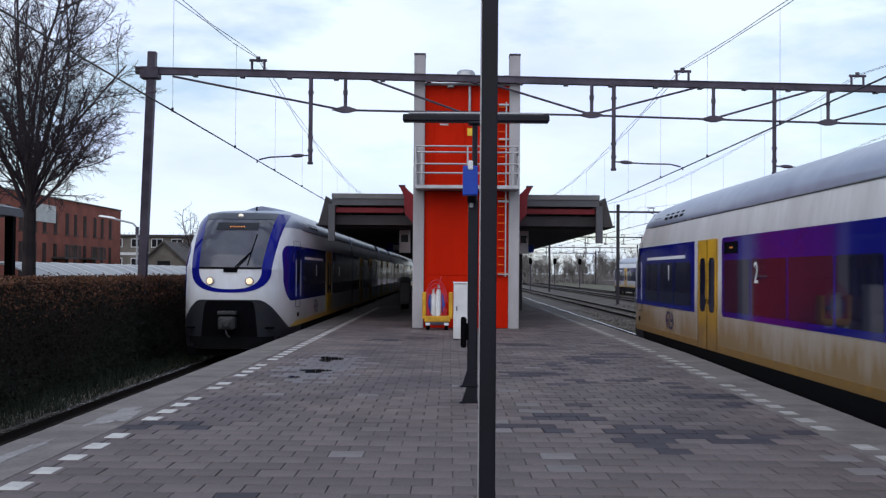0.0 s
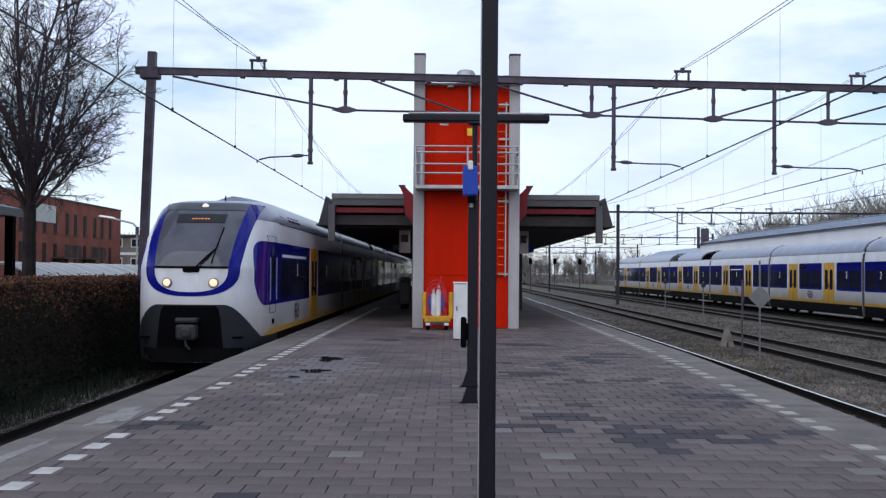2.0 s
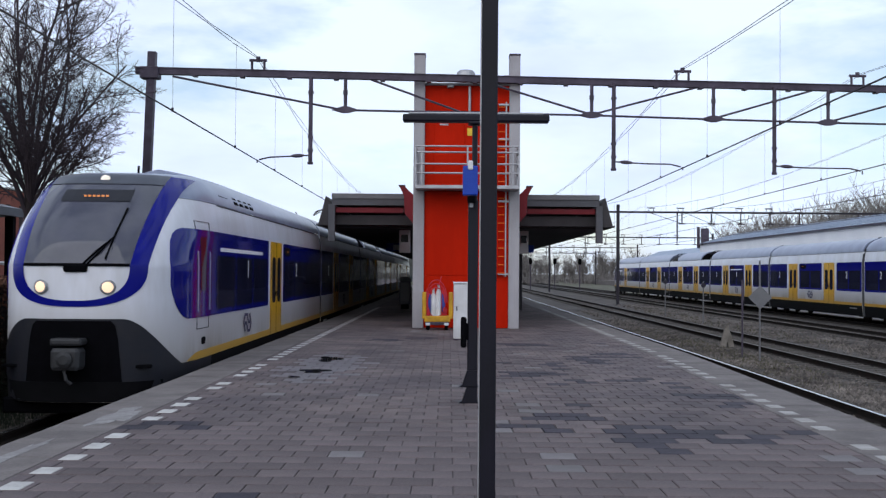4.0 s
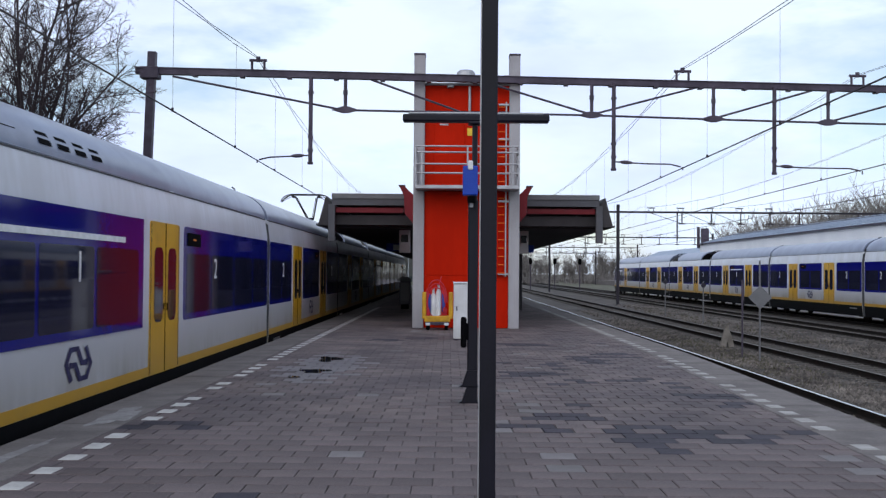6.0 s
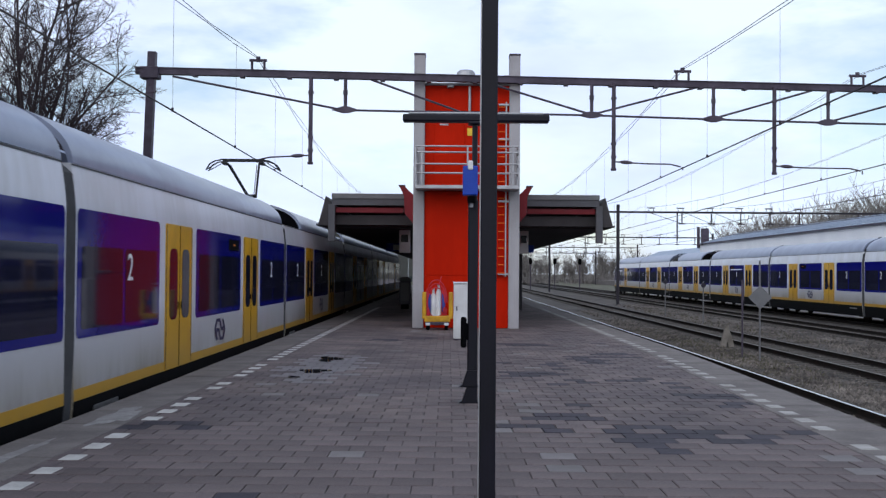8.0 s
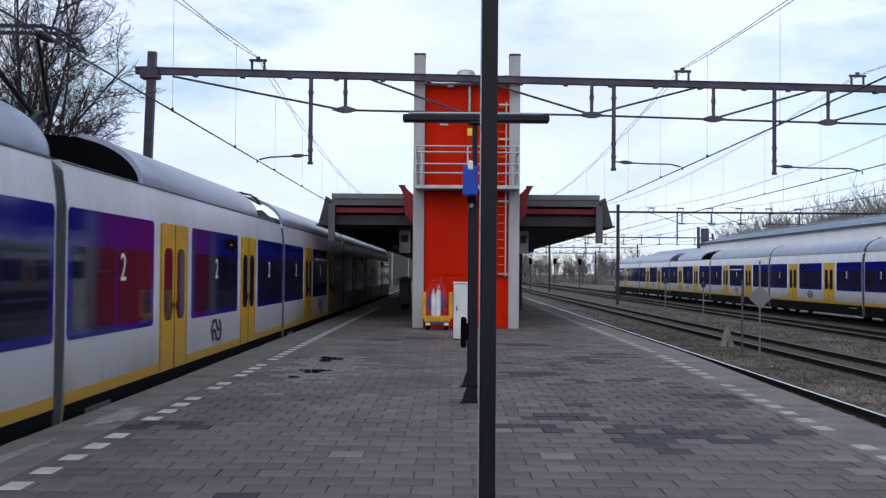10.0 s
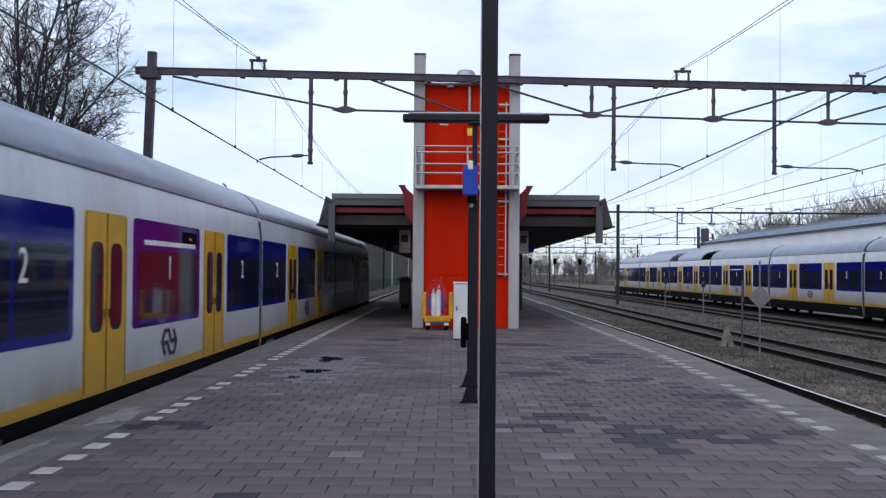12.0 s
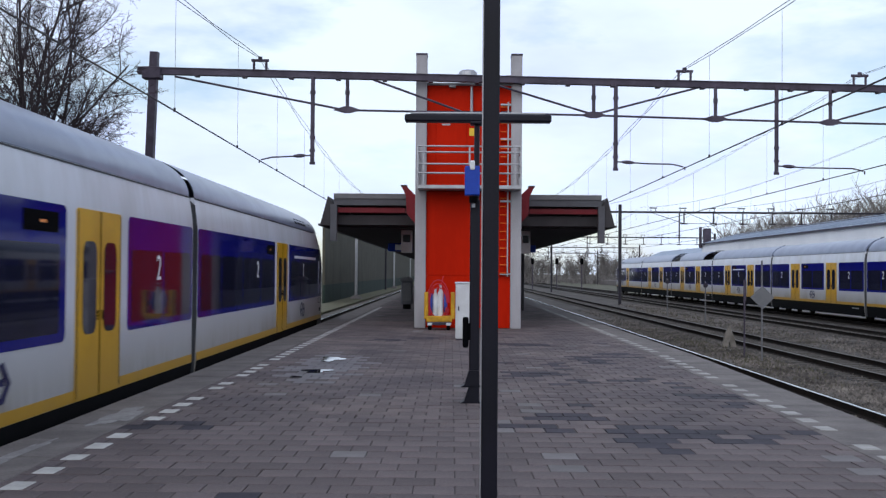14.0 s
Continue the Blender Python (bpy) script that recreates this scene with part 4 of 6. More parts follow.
# ---- canopies ----
for s in (-1, 1):
    base = -1.05 if s < 0 else 2.02
    can = thing("platform_canopy", "flat grey platform canopy with dark sloped eaves and red beams", "canopy", "canopies beside the tower")
    xin, xout = base, base + s * 2.52
    eave = xout + s * 0.42
    Y0, Y1 = 33.0, 120.0
    part("fascia", Geo().prism([(xin + s * 0.25, 3.78), (xin + s * 0.25, 3.93), (xout, 3.93), (xout, 3.78)], "y", Y0 - 0.1, Y0 + 0.05), M_SIGNGREY, can, "grey front fascia")
    part("front_plate", Geo().prism([(xin + s * 0.25, 3.58), (xin + s * 0.25, 3.775), (xout, 3.775), (xout, 3.58)], "y", Y0 - 0.06, Y0 - 0.002), M_CANOPY, can, "dark grey front plate")
    part("roof_deck", Geo().prism([(xin, 3.62), (xin, 3.9), (xout, 3.9), (xout, 3.62)], "y", Y0, Y1), M_CANOPY, can, "grey roof deck")
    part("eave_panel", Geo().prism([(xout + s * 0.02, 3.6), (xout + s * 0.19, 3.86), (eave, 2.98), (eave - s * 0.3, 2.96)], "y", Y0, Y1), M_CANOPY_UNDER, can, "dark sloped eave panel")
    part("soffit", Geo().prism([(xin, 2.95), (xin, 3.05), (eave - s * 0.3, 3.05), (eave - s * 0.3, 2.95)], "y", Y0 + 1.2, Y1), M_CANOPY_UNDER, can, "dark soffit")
    part("red_beam", Geo().box(*sorted((xin + s * 0.35, xout)), Y0 + 0.1, Y0 + 0.28, 3.36, 3.52, 0.01), M_RED, can, "dark red cross beam")
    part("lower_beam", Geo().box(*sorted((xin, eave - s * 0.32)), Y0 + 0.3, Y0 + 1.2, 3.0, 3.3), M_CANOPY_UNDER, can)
    part("red_bracket", Geo().prism([(xin + s * 0.02, 3.0), (xin + s * 0.30, 3.33), (xin + s * 0.32, 3.84), (xin + s * 0.46, 4.14), (xin + s * 0.31, 4.14), (xin + s * 0.02, 3.86)], "y", Y0 - 0.35, Y0 - 0.02), M_RED, can, "red steel bracket wing")
    part("bracket_cap", Geo().box(*sorted((xin + s * 0.29, xin + s * 0.48)), Y0 - 0.36, Y0, 4.14, 4.18), M_STEEL, can)
    part("end_post", Geo().box(*sorted((xout - s * 0.1, xout + s * 0.1)), Y0 - 0.1, Y0 + 0.1, 2.48, 3.6, 0.01), M_CANOPY, can, "hanging grey end post")
    for i in range(4):
        yy = 46 + i * 14
        part("column", Geo().box(*sorted((xin - s * 0.2, xin - s * 0.45)), yy, yy + 0.25, 0, 3.0, 0.02), M_STEEL, can)
    if s > 0:
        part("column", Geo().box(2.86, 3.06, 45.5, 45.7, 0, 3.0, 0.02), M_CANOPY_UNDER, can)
    part("gutter", Geo().box(*sorted((eave - s * 0.02, eave + s * 0.06)), Y0, Y1, 2.96, 3.02), M_CANOPY, can)

disp = thing("platform_display", "dark blue hanging departure display with pale screen", "display")
part("case", Geo().box(-2.62, -1.6, 45, 45.15, 2.42, 2.75, 0.02), M_BOXBLUE, disp, "dark blue case")
part("screen", Geo().box(-2.32, -1.75, 44.99, 45.0, 2.47, 2.7), M_WHITEPLASTIC, disp, "pale screen")
part("hanger", Geo().tube([(-2.1, 45.08, 2.75), (-2.1, 45.08, 3.0)], 0.02), M_STEEL, disp)
disp = thing("wall_clock_box", "pale grey box with dark dial under the canopy", "clock")
part("case", Geo().box(-1.66, -1.3, 36, 36.3, 2.2, 2.95, 0.02), M_CABINET, disp)
part("dial", Geo().box(-1.6, -1.36, 35.985, 36, 2.55, 2.8), M_WINDARK, disp)
disp = thing("wall_clock_box", "pale grey box with dark dial under the canopy", "clock")
part("case", Geo().box(2.3, 2.62, 36, 36.3, 2.2, 2.95, 0.02), M_CABINET, disp)
part("dial", Geo().box(2.36, 2.56, 35.985, 36, 2.55, 2.8), M_WINDARK, disp)
disp = thing("platform_display", "dark blue hanging departure display", "display")
part("case", Geo().box(2.9, 3.5, 45, 45.15, 2.42, 2.72, 0.02), M_BOXBLUE, disp, "dark blue case")
part("hanger", Geo().tube([(3.2, 45.08, 2.7), (3.2, 45.08, 3.0)], 0.02), M_STEEL, disp)
bin_ = thing("litter_bin", "dark grey litter bin with a pitched lid under the canopy", "bin")
part("body", Geo().box(-2.1, -1.62, 46, 46.4, 0.2, 1.2, 0.04), M_CANOPY, bin_)
part("lid", Geo().prism([(-2.2, 1.2), (-2.14, 1.27), (-1.98, 1.36), (-1.74, 1.36), (-1.58, 1.27), (-1.52, 1.2)], "y", 45.95, 46.45), M_SIGNGREY, bin_, "pitched grey lid")
part("foot", Geo().box(-2.02, -1.7, 46.05, 46.35, 0, 0.2), M_BLACK, bin_)
part("front_plate", Geo().box(-2.04, -1.68, 45.985, 46, 0.35, 1.1, 0.005), M_SIGNGREY, bin_)

# ---- catenary ----
GY0, GSL = 29.6, 2.8 / 36.25


def gantry_y(x):
    return GY0 + GSL * (x + 8.25)


def insulator(g, a, b, r=0.06):
    a, b = Vector(a), Vector(b)
    d = (b - a).normalized()
    u = d.orthogonal().normalized()
    v = d.cross(u)
    rings = []
    for i in range(9):
        k = r * (0.35 + 0.65 * math.sin(math.pi * (0.08 + 0.84 * i / 8))) * (1.0 if i % 2 else 0.86)
        rings.append([a.lerp(b, i / 8) + (u * math.cos(q) + v * math.sin(q)) * k for q in (2 * math.pi * j / 10 for j in range(10))])
    g.loft(rings)


big = thing("catenary_gantry", "dark steel catenary gantry spanning all tracks", "gantry")
ZB = 7.0
part("beam", Geo().bar((-8.6, gantry_y(-8.6), ZB), (27, gantry_y(27), ZB - 0.16), 0.2, 0.17), M_STEEL, big, "dark steel beam")
part("beam_flange", Geo().bar((-8.6, gantry_y(-8.6), ZB + 0.09), (27, gantry_y(27), ZB - 0.07), 0.26, 0.02), M_STEEL, big)
for x in np.arange(-7.0, 20, 1.28):
    part("cleat", Geo().box(x - 0.06, x + 0.06, gantry_y(x) - 0.16, gantry_y(x) + 0.1, ZB - 0.13 - 0.0045 * (x + 8), ZB - 0.085 - 0.0045 * (x + 8)), M_STEEL, big)
part("post", Geo().bar((-8.42, GY0 - 0.02, -1.1), (-8.15, GY0 - 0.02, 7.52), 0.215, 0.215), M_STEEL, big, "dark steel post")
part("post_collar", Geo().box(-8.45, -7.95, GY0 - 0.2, GY0 + 0.18, 6.78, 7.1, 0.02), M_STEEL, big)
part("post", Geo().bar((27, gantry_y(27), -1.1), (27, gantry_y(27), 7.4), 0.28, 0.28), M_STEEL, big, "dark steel post")
NODES = [(-2.9, 6.02), (3.97, 6.0), (7.45, 5.95), (10.78, 5.91), (17.0, 5.88)]
for (x, z), (ta, tb) in zip(NODES, ((-7.3, None), (None, 6.9), (None, 10.3), (None, 13.9), (None, None))):
    y = gantry_y(x)
    part("strut", Geo().tube([(x, y - 0.05, ZB - 0.12), (x, y - 0.05, z + 0.05)], 0.05), M_STEEL, big)
    part("strut_collar", Geo().tube([(x, y - 0.05, (ZB + z) / 2 - 0.06), (x, y - 0.05, (ZB + z) / 2 + 0.06)], 0.065), M_STEEL, big)
    part("gusset", Geo().prism([(x - 0.38, z), (x - 0.1, z + 0.1), (x + 0.1, z + 0.1), (x + 0.38, z), (x + 0.08, z - 0.08), (x - 0.08, z - 0.08)], "y", y - 0.09, y - 0.01), M_STEEL, big)
for (a, za), (b, zb) in (((-7.6, 6.86), (-2.95, 6.02)), ((-2.9, 6.02), (3.97, 6.0)), ((3.97, 6.0), (7.45, 5.95)), ((7.45, 5.95), (10.78, 5.91)),
                         ((-2.2, 6.88), (0.25, 6.04)), ((0.95, 6.88), (3.97, 6.02)), ((3.97, 6.02), (6.95, 6.84)), ((7.45, 5.97), (10.3, 6.82)), ((10.78, 5.93), (13.8, 6.8)), ((10.78, 5.91), (17, 5.88)), ((17, 5.88), (25, 6.75))):
    part("tie_rod", Geo().tube([(a, gantry_y(a) - 0.05, za), (b, gantry_y(b) - 0.05, zb)], 0.032, 6), M_STEEL, big)
WIRES = []
for x, zb, s, xr in ((-3.84, 4.5, -1, -5.3), (4.59, 4.45, 1, 6.53), (9.2, 4.4, 1, 11.69)):
    y = gantry_y(x) - 0.1
    d = part("drop_tube", Geo().tube([(x, y, ZB - 0.1), (x, y, zb)], 0.058), M_STEEL, big, "dark drop tube with registration arm")
    for z in (zb, zb + 0.35, zb + 0.72, ZB - 0.55):
        part("tube_collar", Geo().tube([(x, y, z), (x, y, z + 0.07)], 0.078), M_STEEL, d)
    gi = Geo()
    insulator(gi, (x + s * 0.18, y, zb + 0.245), (x + s * 0.52, y, zb + 0.225))
    part("insulator", gi, M_STEEL, d)
    part("registration_arm", Geo().tube([(x, y, zb + 0.25), (x + s * 0.9, y, zb + 0.2), (xr + (-s) * 0.35, y, zb + 0.19), (xr - s * 0.05, y, zb + 0.12)], 0.022, 6), M_STEEL, d)
    part("steady_clip", Geo().tube([(xr, y, zb + 0.12), (xr, y, zb + 0.03)], 0.02, 6), M_STEEL, d)
for x in (-5.3, 6.57, 11.66, 16.3, 21.6):
    y = gantry_y(x)
    zb = ZB + 0.05 - 0.0045 * (x + 8)
    fr = part("wire_support", Geo().tube([(x - 0.17, y, zb), (x - 0.17, y, zb + 0.3)], 0.035), M_STEEL, big, "small wire support frame")
    part("support_leg", Geo().tube([(x + 0.17, y, zb), (x + 0.17, y, zb + 0.3)], 0.035), M_STEEL, fr)
    part("support_bar", Geo().tube([(x - 0.24, y, zb + 0.32), (x + 0.24, y, zb + 0.32)], 0.04), M_STEEL, fr)
    part("support_clamp", Geo().tube([(x, y, zb + 0.28), (x, y, zb + 0.42)], 0.06), M_STEEL, fr)


def overhead_line(label, x, zc, zm, y_sup, dip=0.92):
    line = thing("overhead_line", label, "overhead line", "overhead lines")
    sag = lambda y: zm - dip * (1 - ((abs((y - y_sup) % 61.0 - 30.5)) / 30.5) ** 2)
    ys = [y_sup - 61 + i * 3.05 for i in range(101)]
    part("contact_wire", Geo().tube([(x, y, zc) for y in (ys[0], ys[20], ys[60], ys[-1])], 0.016, 5), M_WIRE, line, "dark contact wire")
    for dx in (-0.05, 0.05):
        part("messenger_wire", Geo().tube([(x + dx * (1 + 0.6 * math.sin(y)), y, sag(y)) for y in ys], 0.008 if x < 8 else 0.006, 5), M_WIRE, line, "sagging messenger wire")
    for i, y in enumerate(ys):
        if i % 2 == 1 and i < 50:
            part("dropper", Geo().tube([(x, y, sag(y)), (x, y, zc)], 0.004, 4), M_WIRE, line)
            part("clip", Geo().tube([(x, y, zc - 0.02), (x, y, zc + 0.06)], 0.025, 5), M_WIRE, line)


overhead_line("dark overhead contact line with messenger wires", -5.3, 4.6, 7.42, gantry_y(-5.3), 1.22)
overhead_line("dark overhead contact line with messenger wires", 6.55, 4.55, 7.36, gantry_y(6.55))
overhead_line("dark overhead contact line with messenger wires", 11.66, 4.55, 7.3, gantry_y(11.66))
overhead_line("dark overhead contact line with messenger wires", 16.2, 4.6, 7.25, gantry_y(16.2))
overhead_line("dark overhead contact line with messenger wires", 21.6, 4.6, 7.2, gantry_y(21.6))


def far_gantry(y, x0, x1, z, n):
    th = thing("catenary_gantry", "distant dark steel catenary gantry", "gantry", "distant gantries")
    part("post", Geo().box(x0 - 0.12, x0 + 0.12, y - 0.14, y + 0.14, -1.1, z + 0.65), M_STEEL_DARK, th)
    part("post", Geo().box(x1 - 0.12, x1 + 0.12, y - 0.14, y + 0.14, -1.1, z + 0.65), M_STEEL_DARK, th)
    part("beam", Geo().box(x0 - 1.2, x1, y - 0.1, y + 0.1, z - 0.06, z + 0.1), M_STEEL_DARK, th)
    st = (x1 - x0 - 5.4) / n
    for i in range(n):
        x = x0 + 5.4 + i * st
        part("strut", Geo().tube([(x, y, z), (x, y, z - 0.9)], 0.055, 6), M_STEEL_DARK, th)
        part("gusset", Geo().box(x - 0.3, x + 0.3, y - 0.05, y + 0.05, z - 0.99, z - 0.88), M_STEEL_DARK, th)
        a = x0 + 2.8 + i * st
        fr = part("wire_support", Geo().tube([(a - 0.2, y, z + 0.1), (a - 0.2, y, z + 0.36), (a + 0.2, y, z + 0.36), (a + 0.2, y, z + 0.1)], 0.045, 5), M_STEEL_DARK, th)
        part("clamp", Geo().box(a - 0.32, a + 0.32, y - 0.05, y + 0.05, z + 0.34, z + 0.42), M_STEEL_DARK, fr)
    for a, b in ((x0 + 2.6, x0 + 5.4), (x0 + 5.6, x0 + 5.4 + st), (x0 + 5.6 + st, x0 + 5.4 + 2 * st)):
        part("tie_rod", Geo().tube([(a, y, z), (b, y, z - 0.92)], 0.022, 5), M_STEEL_DARK, th)
    part("lower_chord", Geo().tube([(x0 + 5.4, y, z - 0.92), (x1 - st, y, z - 0.92)], 0.02, 6), M_STEEL_DARK, th)
    part("drop_tube", Geo().tube([(x0 + 5.0, y, z), (x0 + 5.0, y, z - 2.4)], 0.06, 6), M_STEEL_DARK, th)
    return th


far_gantry(92, 14.25, 37.0, 6.78, 7)
far_gantry(153, 14.1, 37.0, 6.7, 7)
far_gantry(214, 14.1, 37.0, 6.7, 7)
far_gantry(275, 14.1, 37.0, 6.7, 7)
far_gantry(150, -9.0, 8.4, 6.7, 4)

# Unseen block added under the canopies to darken the train's window reflections.
room = thing("waiting_room", "unseen dark block added to darken window reflections", "waiting room")
part("wall", Geo().box(-0.95, 1.95, 37, 112, 0.0, 0.9, 0.01), M_CANOPY, room, "dark lower wall of the added block")
part("upper_wall", Geo().box(-0.95, 1.95, 37, 112, 2.6, 2.94, 0.01), M_CANOPY, room)
for i in range(30):
    for x in (-0.93, 1.91):
        part("glass", Geo().box(x, x + 0.02, 37.1 + i * 2.5, 39.5 + i * 2.5, 0.9, 2.6), M_WINDARK, room, "dark pane of the added block")
        part("mullion", Geo().box(x - 0.02, x + 0.04, 36.98 + i * 2.5, 37.1 + i * 2.5, 0.9, 2.6), M_STEEL, room)
part("end_wall", Geo().box(-0.93, 1.93, 37, 37.06, 0.9, 2.6), M_WINDARK, room)
part("end_wall", Geo().box(-0.93, 1.93, 111.94, 112, 0.9, 2.6), M_WINDARK, room)


# ---- platform furniture ----
post = thing("lamp_post", "dark square lamp post close on the platform", "lamp post", "lamp posts on the platform")
part("pole", Geo().box(0.195, 0.295, 6.75, 6.86, 0, 3.5, 0.006), M_POLE, post)
# Pale strip stands for the sky's reflection along the pole's galvanised edge.
part("edge_glint", Geo().box(0.187, 0.1945, 6.77, 6.80, 0.05, 3.5), M_STEEL_GREY, post, "pale strip for the sky glint on the galvanised edge")
part("base_plate", Geo().box(0.12, 0.37, 6.67, 6.93, 0, 0.03, 0.01), M_POLE, post)
part("light_bar", Geo().box(-0.6, 1.1, 6.72, 6.88, 3.42, 3.52, 0.02), M_POLE, post)

post = thing("lamp_post", "dark lamp post with a cross bar light and a blue box", "lamp post", "lamp posts on the platform")
part("pole", Geo().box(0.225, 0.345, 13.0, 13.12, 0, 2.42, 0.012), M_POLE, post)
part("upper_pole", Geo().tube([(0.30, 13.06, 2.4), (0.30, 13.06, 3.4)], 0.034, 10), M_POLE, post)
part("light_bar", Geo().box(-0.57, 1.19, 12.98, 13.14, 3.36, 3.45, 0.02), M_POLE, post, "dark cross bar light")
part("light_cover", Geo().box(-0.5, 1.12, 13.0, 13.12, 3.45, 3.475, 0.01), M_STEEL_GREY, post)
part("bar_clamp", Geo().box(0.22, 0.38, 12.95, 13.16, 3.33, 3.36, 0.01), M_POLE, post)
bx = part("blue_box", Geo().box(0.155, 0.335, 12.86, 13.0, 2.47, 2.82, 0.015), M_BOXBLUE, post, "blue plastic box")
part("lamp_cap", Geo().box(0.215, 0.275, 12.84, 12.9, 2.77, 2.88, 0.015), M_WHITEPLASTIC, bx, "white cap")
part("camera_head", Geo().tube([(0.26, 12.9, 2.46), (0.26, 12.9, 2.38)], 0.05), M_BLACK, post)
part("knob", Geo().tube([(0.26, 12.93, 2.4), (0.26, 12.93, 2.33)], 0.022), M_STEEL_GREY, post)
part("bracket", Geo().tube([(0.31, 13.0, 2.6), (0.30, 13.06, 2.6)], 0.03), M_STEEL, post)
for z in (0.0, 0.19):
    part("foot_gusset", Geo().prism([(0.12, z), (0.38, z), (0.345, z + 0.03), (0.345, z + 0.2), (0.225, z + 0.2), (0.17, z + 0.03)], "y", 12.97, 13.14), M_POLE, post)
part("side_bin", Geo().box(0.145, 0.215, 12.96, 13.14, 0.66, 1.02, 0.02), M_BLACK, post, "small black side box")
part("side_bracket", Geo().box(0.2, 0.24, 13.0, 13.1, 0.75, 0.95), M_BLACK, post)

cab = thing("equipment_cabinet", "pale grey equipment cabinet standing on the platform", "cabinet")
part("body", Geo().box(0.11, 0.46, 25.1, 25.55, 0.03, 1.3, 0.015), M_CABINET, cab)
part("top", Geo().box(0.095, 0.475, 25.08, 25.57, 1.3, 1.34, 0.012), M_CABINET, cab)
part("plinth", Geo().box(0.12, 0.45, 25.12, 25.53, 0, 0.04), M_STEEL, cab)
part("door_seam", Geo().box(0.14, 0.43, 25.092, 25.1, 0.12, 1.22, 0.004), M_CABINET, cab)
part("lock", Geo().box(0.17, 0.2, 25.085, 25.095, 0.68, 0.78), M_STEEL, cab)

cart = thing("hose_cart", "yellow service cart with white bottles and red hose", "cart")
CY = 29.4
part("chassis", Geo().box(-0.66, 0.04, CY, CY + 0.5, 0.22, 0.38, 0.02), M_CARTYEL, cart, "yellow chassis")
part("bumper", Geo().box(-0.64, 0.02, CY - 0.05, CY, 0.14, 0.22, 0.01), M_STEEL, cart)
for x in (-0.56, -0.06):
    for y in (CY + 0.06, CY + 0.42):
        part("wheel", Geo().loft([[(x + dx, y + r * math.cos(q), 0.1 + r * math.sin(q)) for q in (2 * math.pi * j / 14 for j in range(14))] for dx, r in ((-0.05, 0.07), (-0.04, 0.1), (0.04, 0.1), (0.05, 0.07))]), M_BLACK, cart)
    part("lamp", Geo().box(x - 0.06, x + 0.06, CY - 0.07, CY - 0.05, 0.13, 0.2, 0.01), M_WHITEPLASTIC, cart)
for x0, x1 in ((-0.72, -0.61), (0.0, 0.11)):
    part("side_board", Geo().box(x0, x1, CY + 0.02, CY + 0.46, 0.3, 1.02, 0.02), M_CARTYEL, cart, "yellow side board")
for x, h in ((-0.42, 1.08), (-0.28, 1.18)):
    part("bottle", Geo().loft([[(x + r * math.cos(q), CY + 0.2 + r * math.sin(q), z) for q in (2 * math.pi * j / 14 for j in range(14))] for z, r in ((0.38, 0.075), (0.45, 0.08), (h - 0.18, 0.08), (h - 0.08, 0.035), (h, 0.03), (h + 0.04, 0.045))]), M_WHITEPLASTIC, cart, "white bottle")
for x in (-0.54, -0.14):
    part("hose_reel", Geo().loft([[(x + dx, CY + 0.2 + 0.13 * math.cos(q), 0.72 + 0.26 * math.sin(q)) for q in (2 * math.pi * j / 16 for j in range(16))] for dx in (-0.045, 0.045)]), M_BLUEHOSE, cart, "blue hose coil")
for k in range(3):
    c, r = -0.34, 0.24 + 0.03 * k
    part("hose", Geo().tube([(c + r * math.cos(a), CY + 0.06 + 0.02 * k, 0.74 + (0.30 + 0.09 * k + r * 0.45) * math.sin(a)) for a in (2 * math.pi * i / 22 for i in range(22))], 0.018, 6), M_REDHOSE, cart, "red hose")
part("handle", Geo().tube([(-0.3, CY + 0.3, 1.1), (-0.22, CY + 0.28, 1.4), (-0.2, CY + 0.28, 1.46)], 0.012, 6), M_REDHOSE, cart)

# damp and stained patches on the paving
def blot(name, x, y, rx, ry, z, material, label, category, seed):
    ring = []
    for j in range(40):
        a = 2 * math.pi * j / 40
        k = 1 + 0.2 * math.sin(3 * a + seed) + 0.14 * math.sin(7 * a + 2 * seed) + 0.08 * math.sin(11 * a)
        ring.append((x + rx * k * math.cos(a), y + ry * k * math.sin(a)))
    ob = part(name, Geo().loft([[(a, b, 0.0005) for a, b in ring], [(x + (a - x) * 0.96, y + (b - y) * 0.96, z) for a, b in ring]]), material)
    return tagged(ob, label, category)


blot("pale_stain", -3.5, 11.6, 0.16, 0.7, 0.007, M_STAIN, "pale stain on the platform edge slabs", "stain", 2)
blot("pale_stain", -3.62, 9.0, 0.06, 0.9, 0.007, M_STAIN, "pale streak on the platform edge slabs", "stain", 5)

for i, (x, y, rx, ry) in enumerate(((-2.08, 16.98, 0.2, 0.3), (-2.1, 19.3, 0.19, 0.5), (-2.27, 16.0, 0.08, 0.1))):
    ring = []
    for j in range(26):
        a = 2 * math.pi * j / 26
        k = 1 + 0.28 * math.sin(3 * a + i) + 0.18 * math.sin(5 * a + 2 * i)
        ring.append((x + rx * k * math.cos(a), y + ry * k * math.sin(a)))
    pd = part("puddle", Geo().loft([[(a, b, 0.001) for a, b in ring], [(x + (a - x) * 0.97, y + (b - y) * 0.97, 0.010) for a, b in ring]]), M_PUDDLE)
    tagged(pd, "dark shallow rain puddle on the pavers", "puddle", "puddles on the platform")

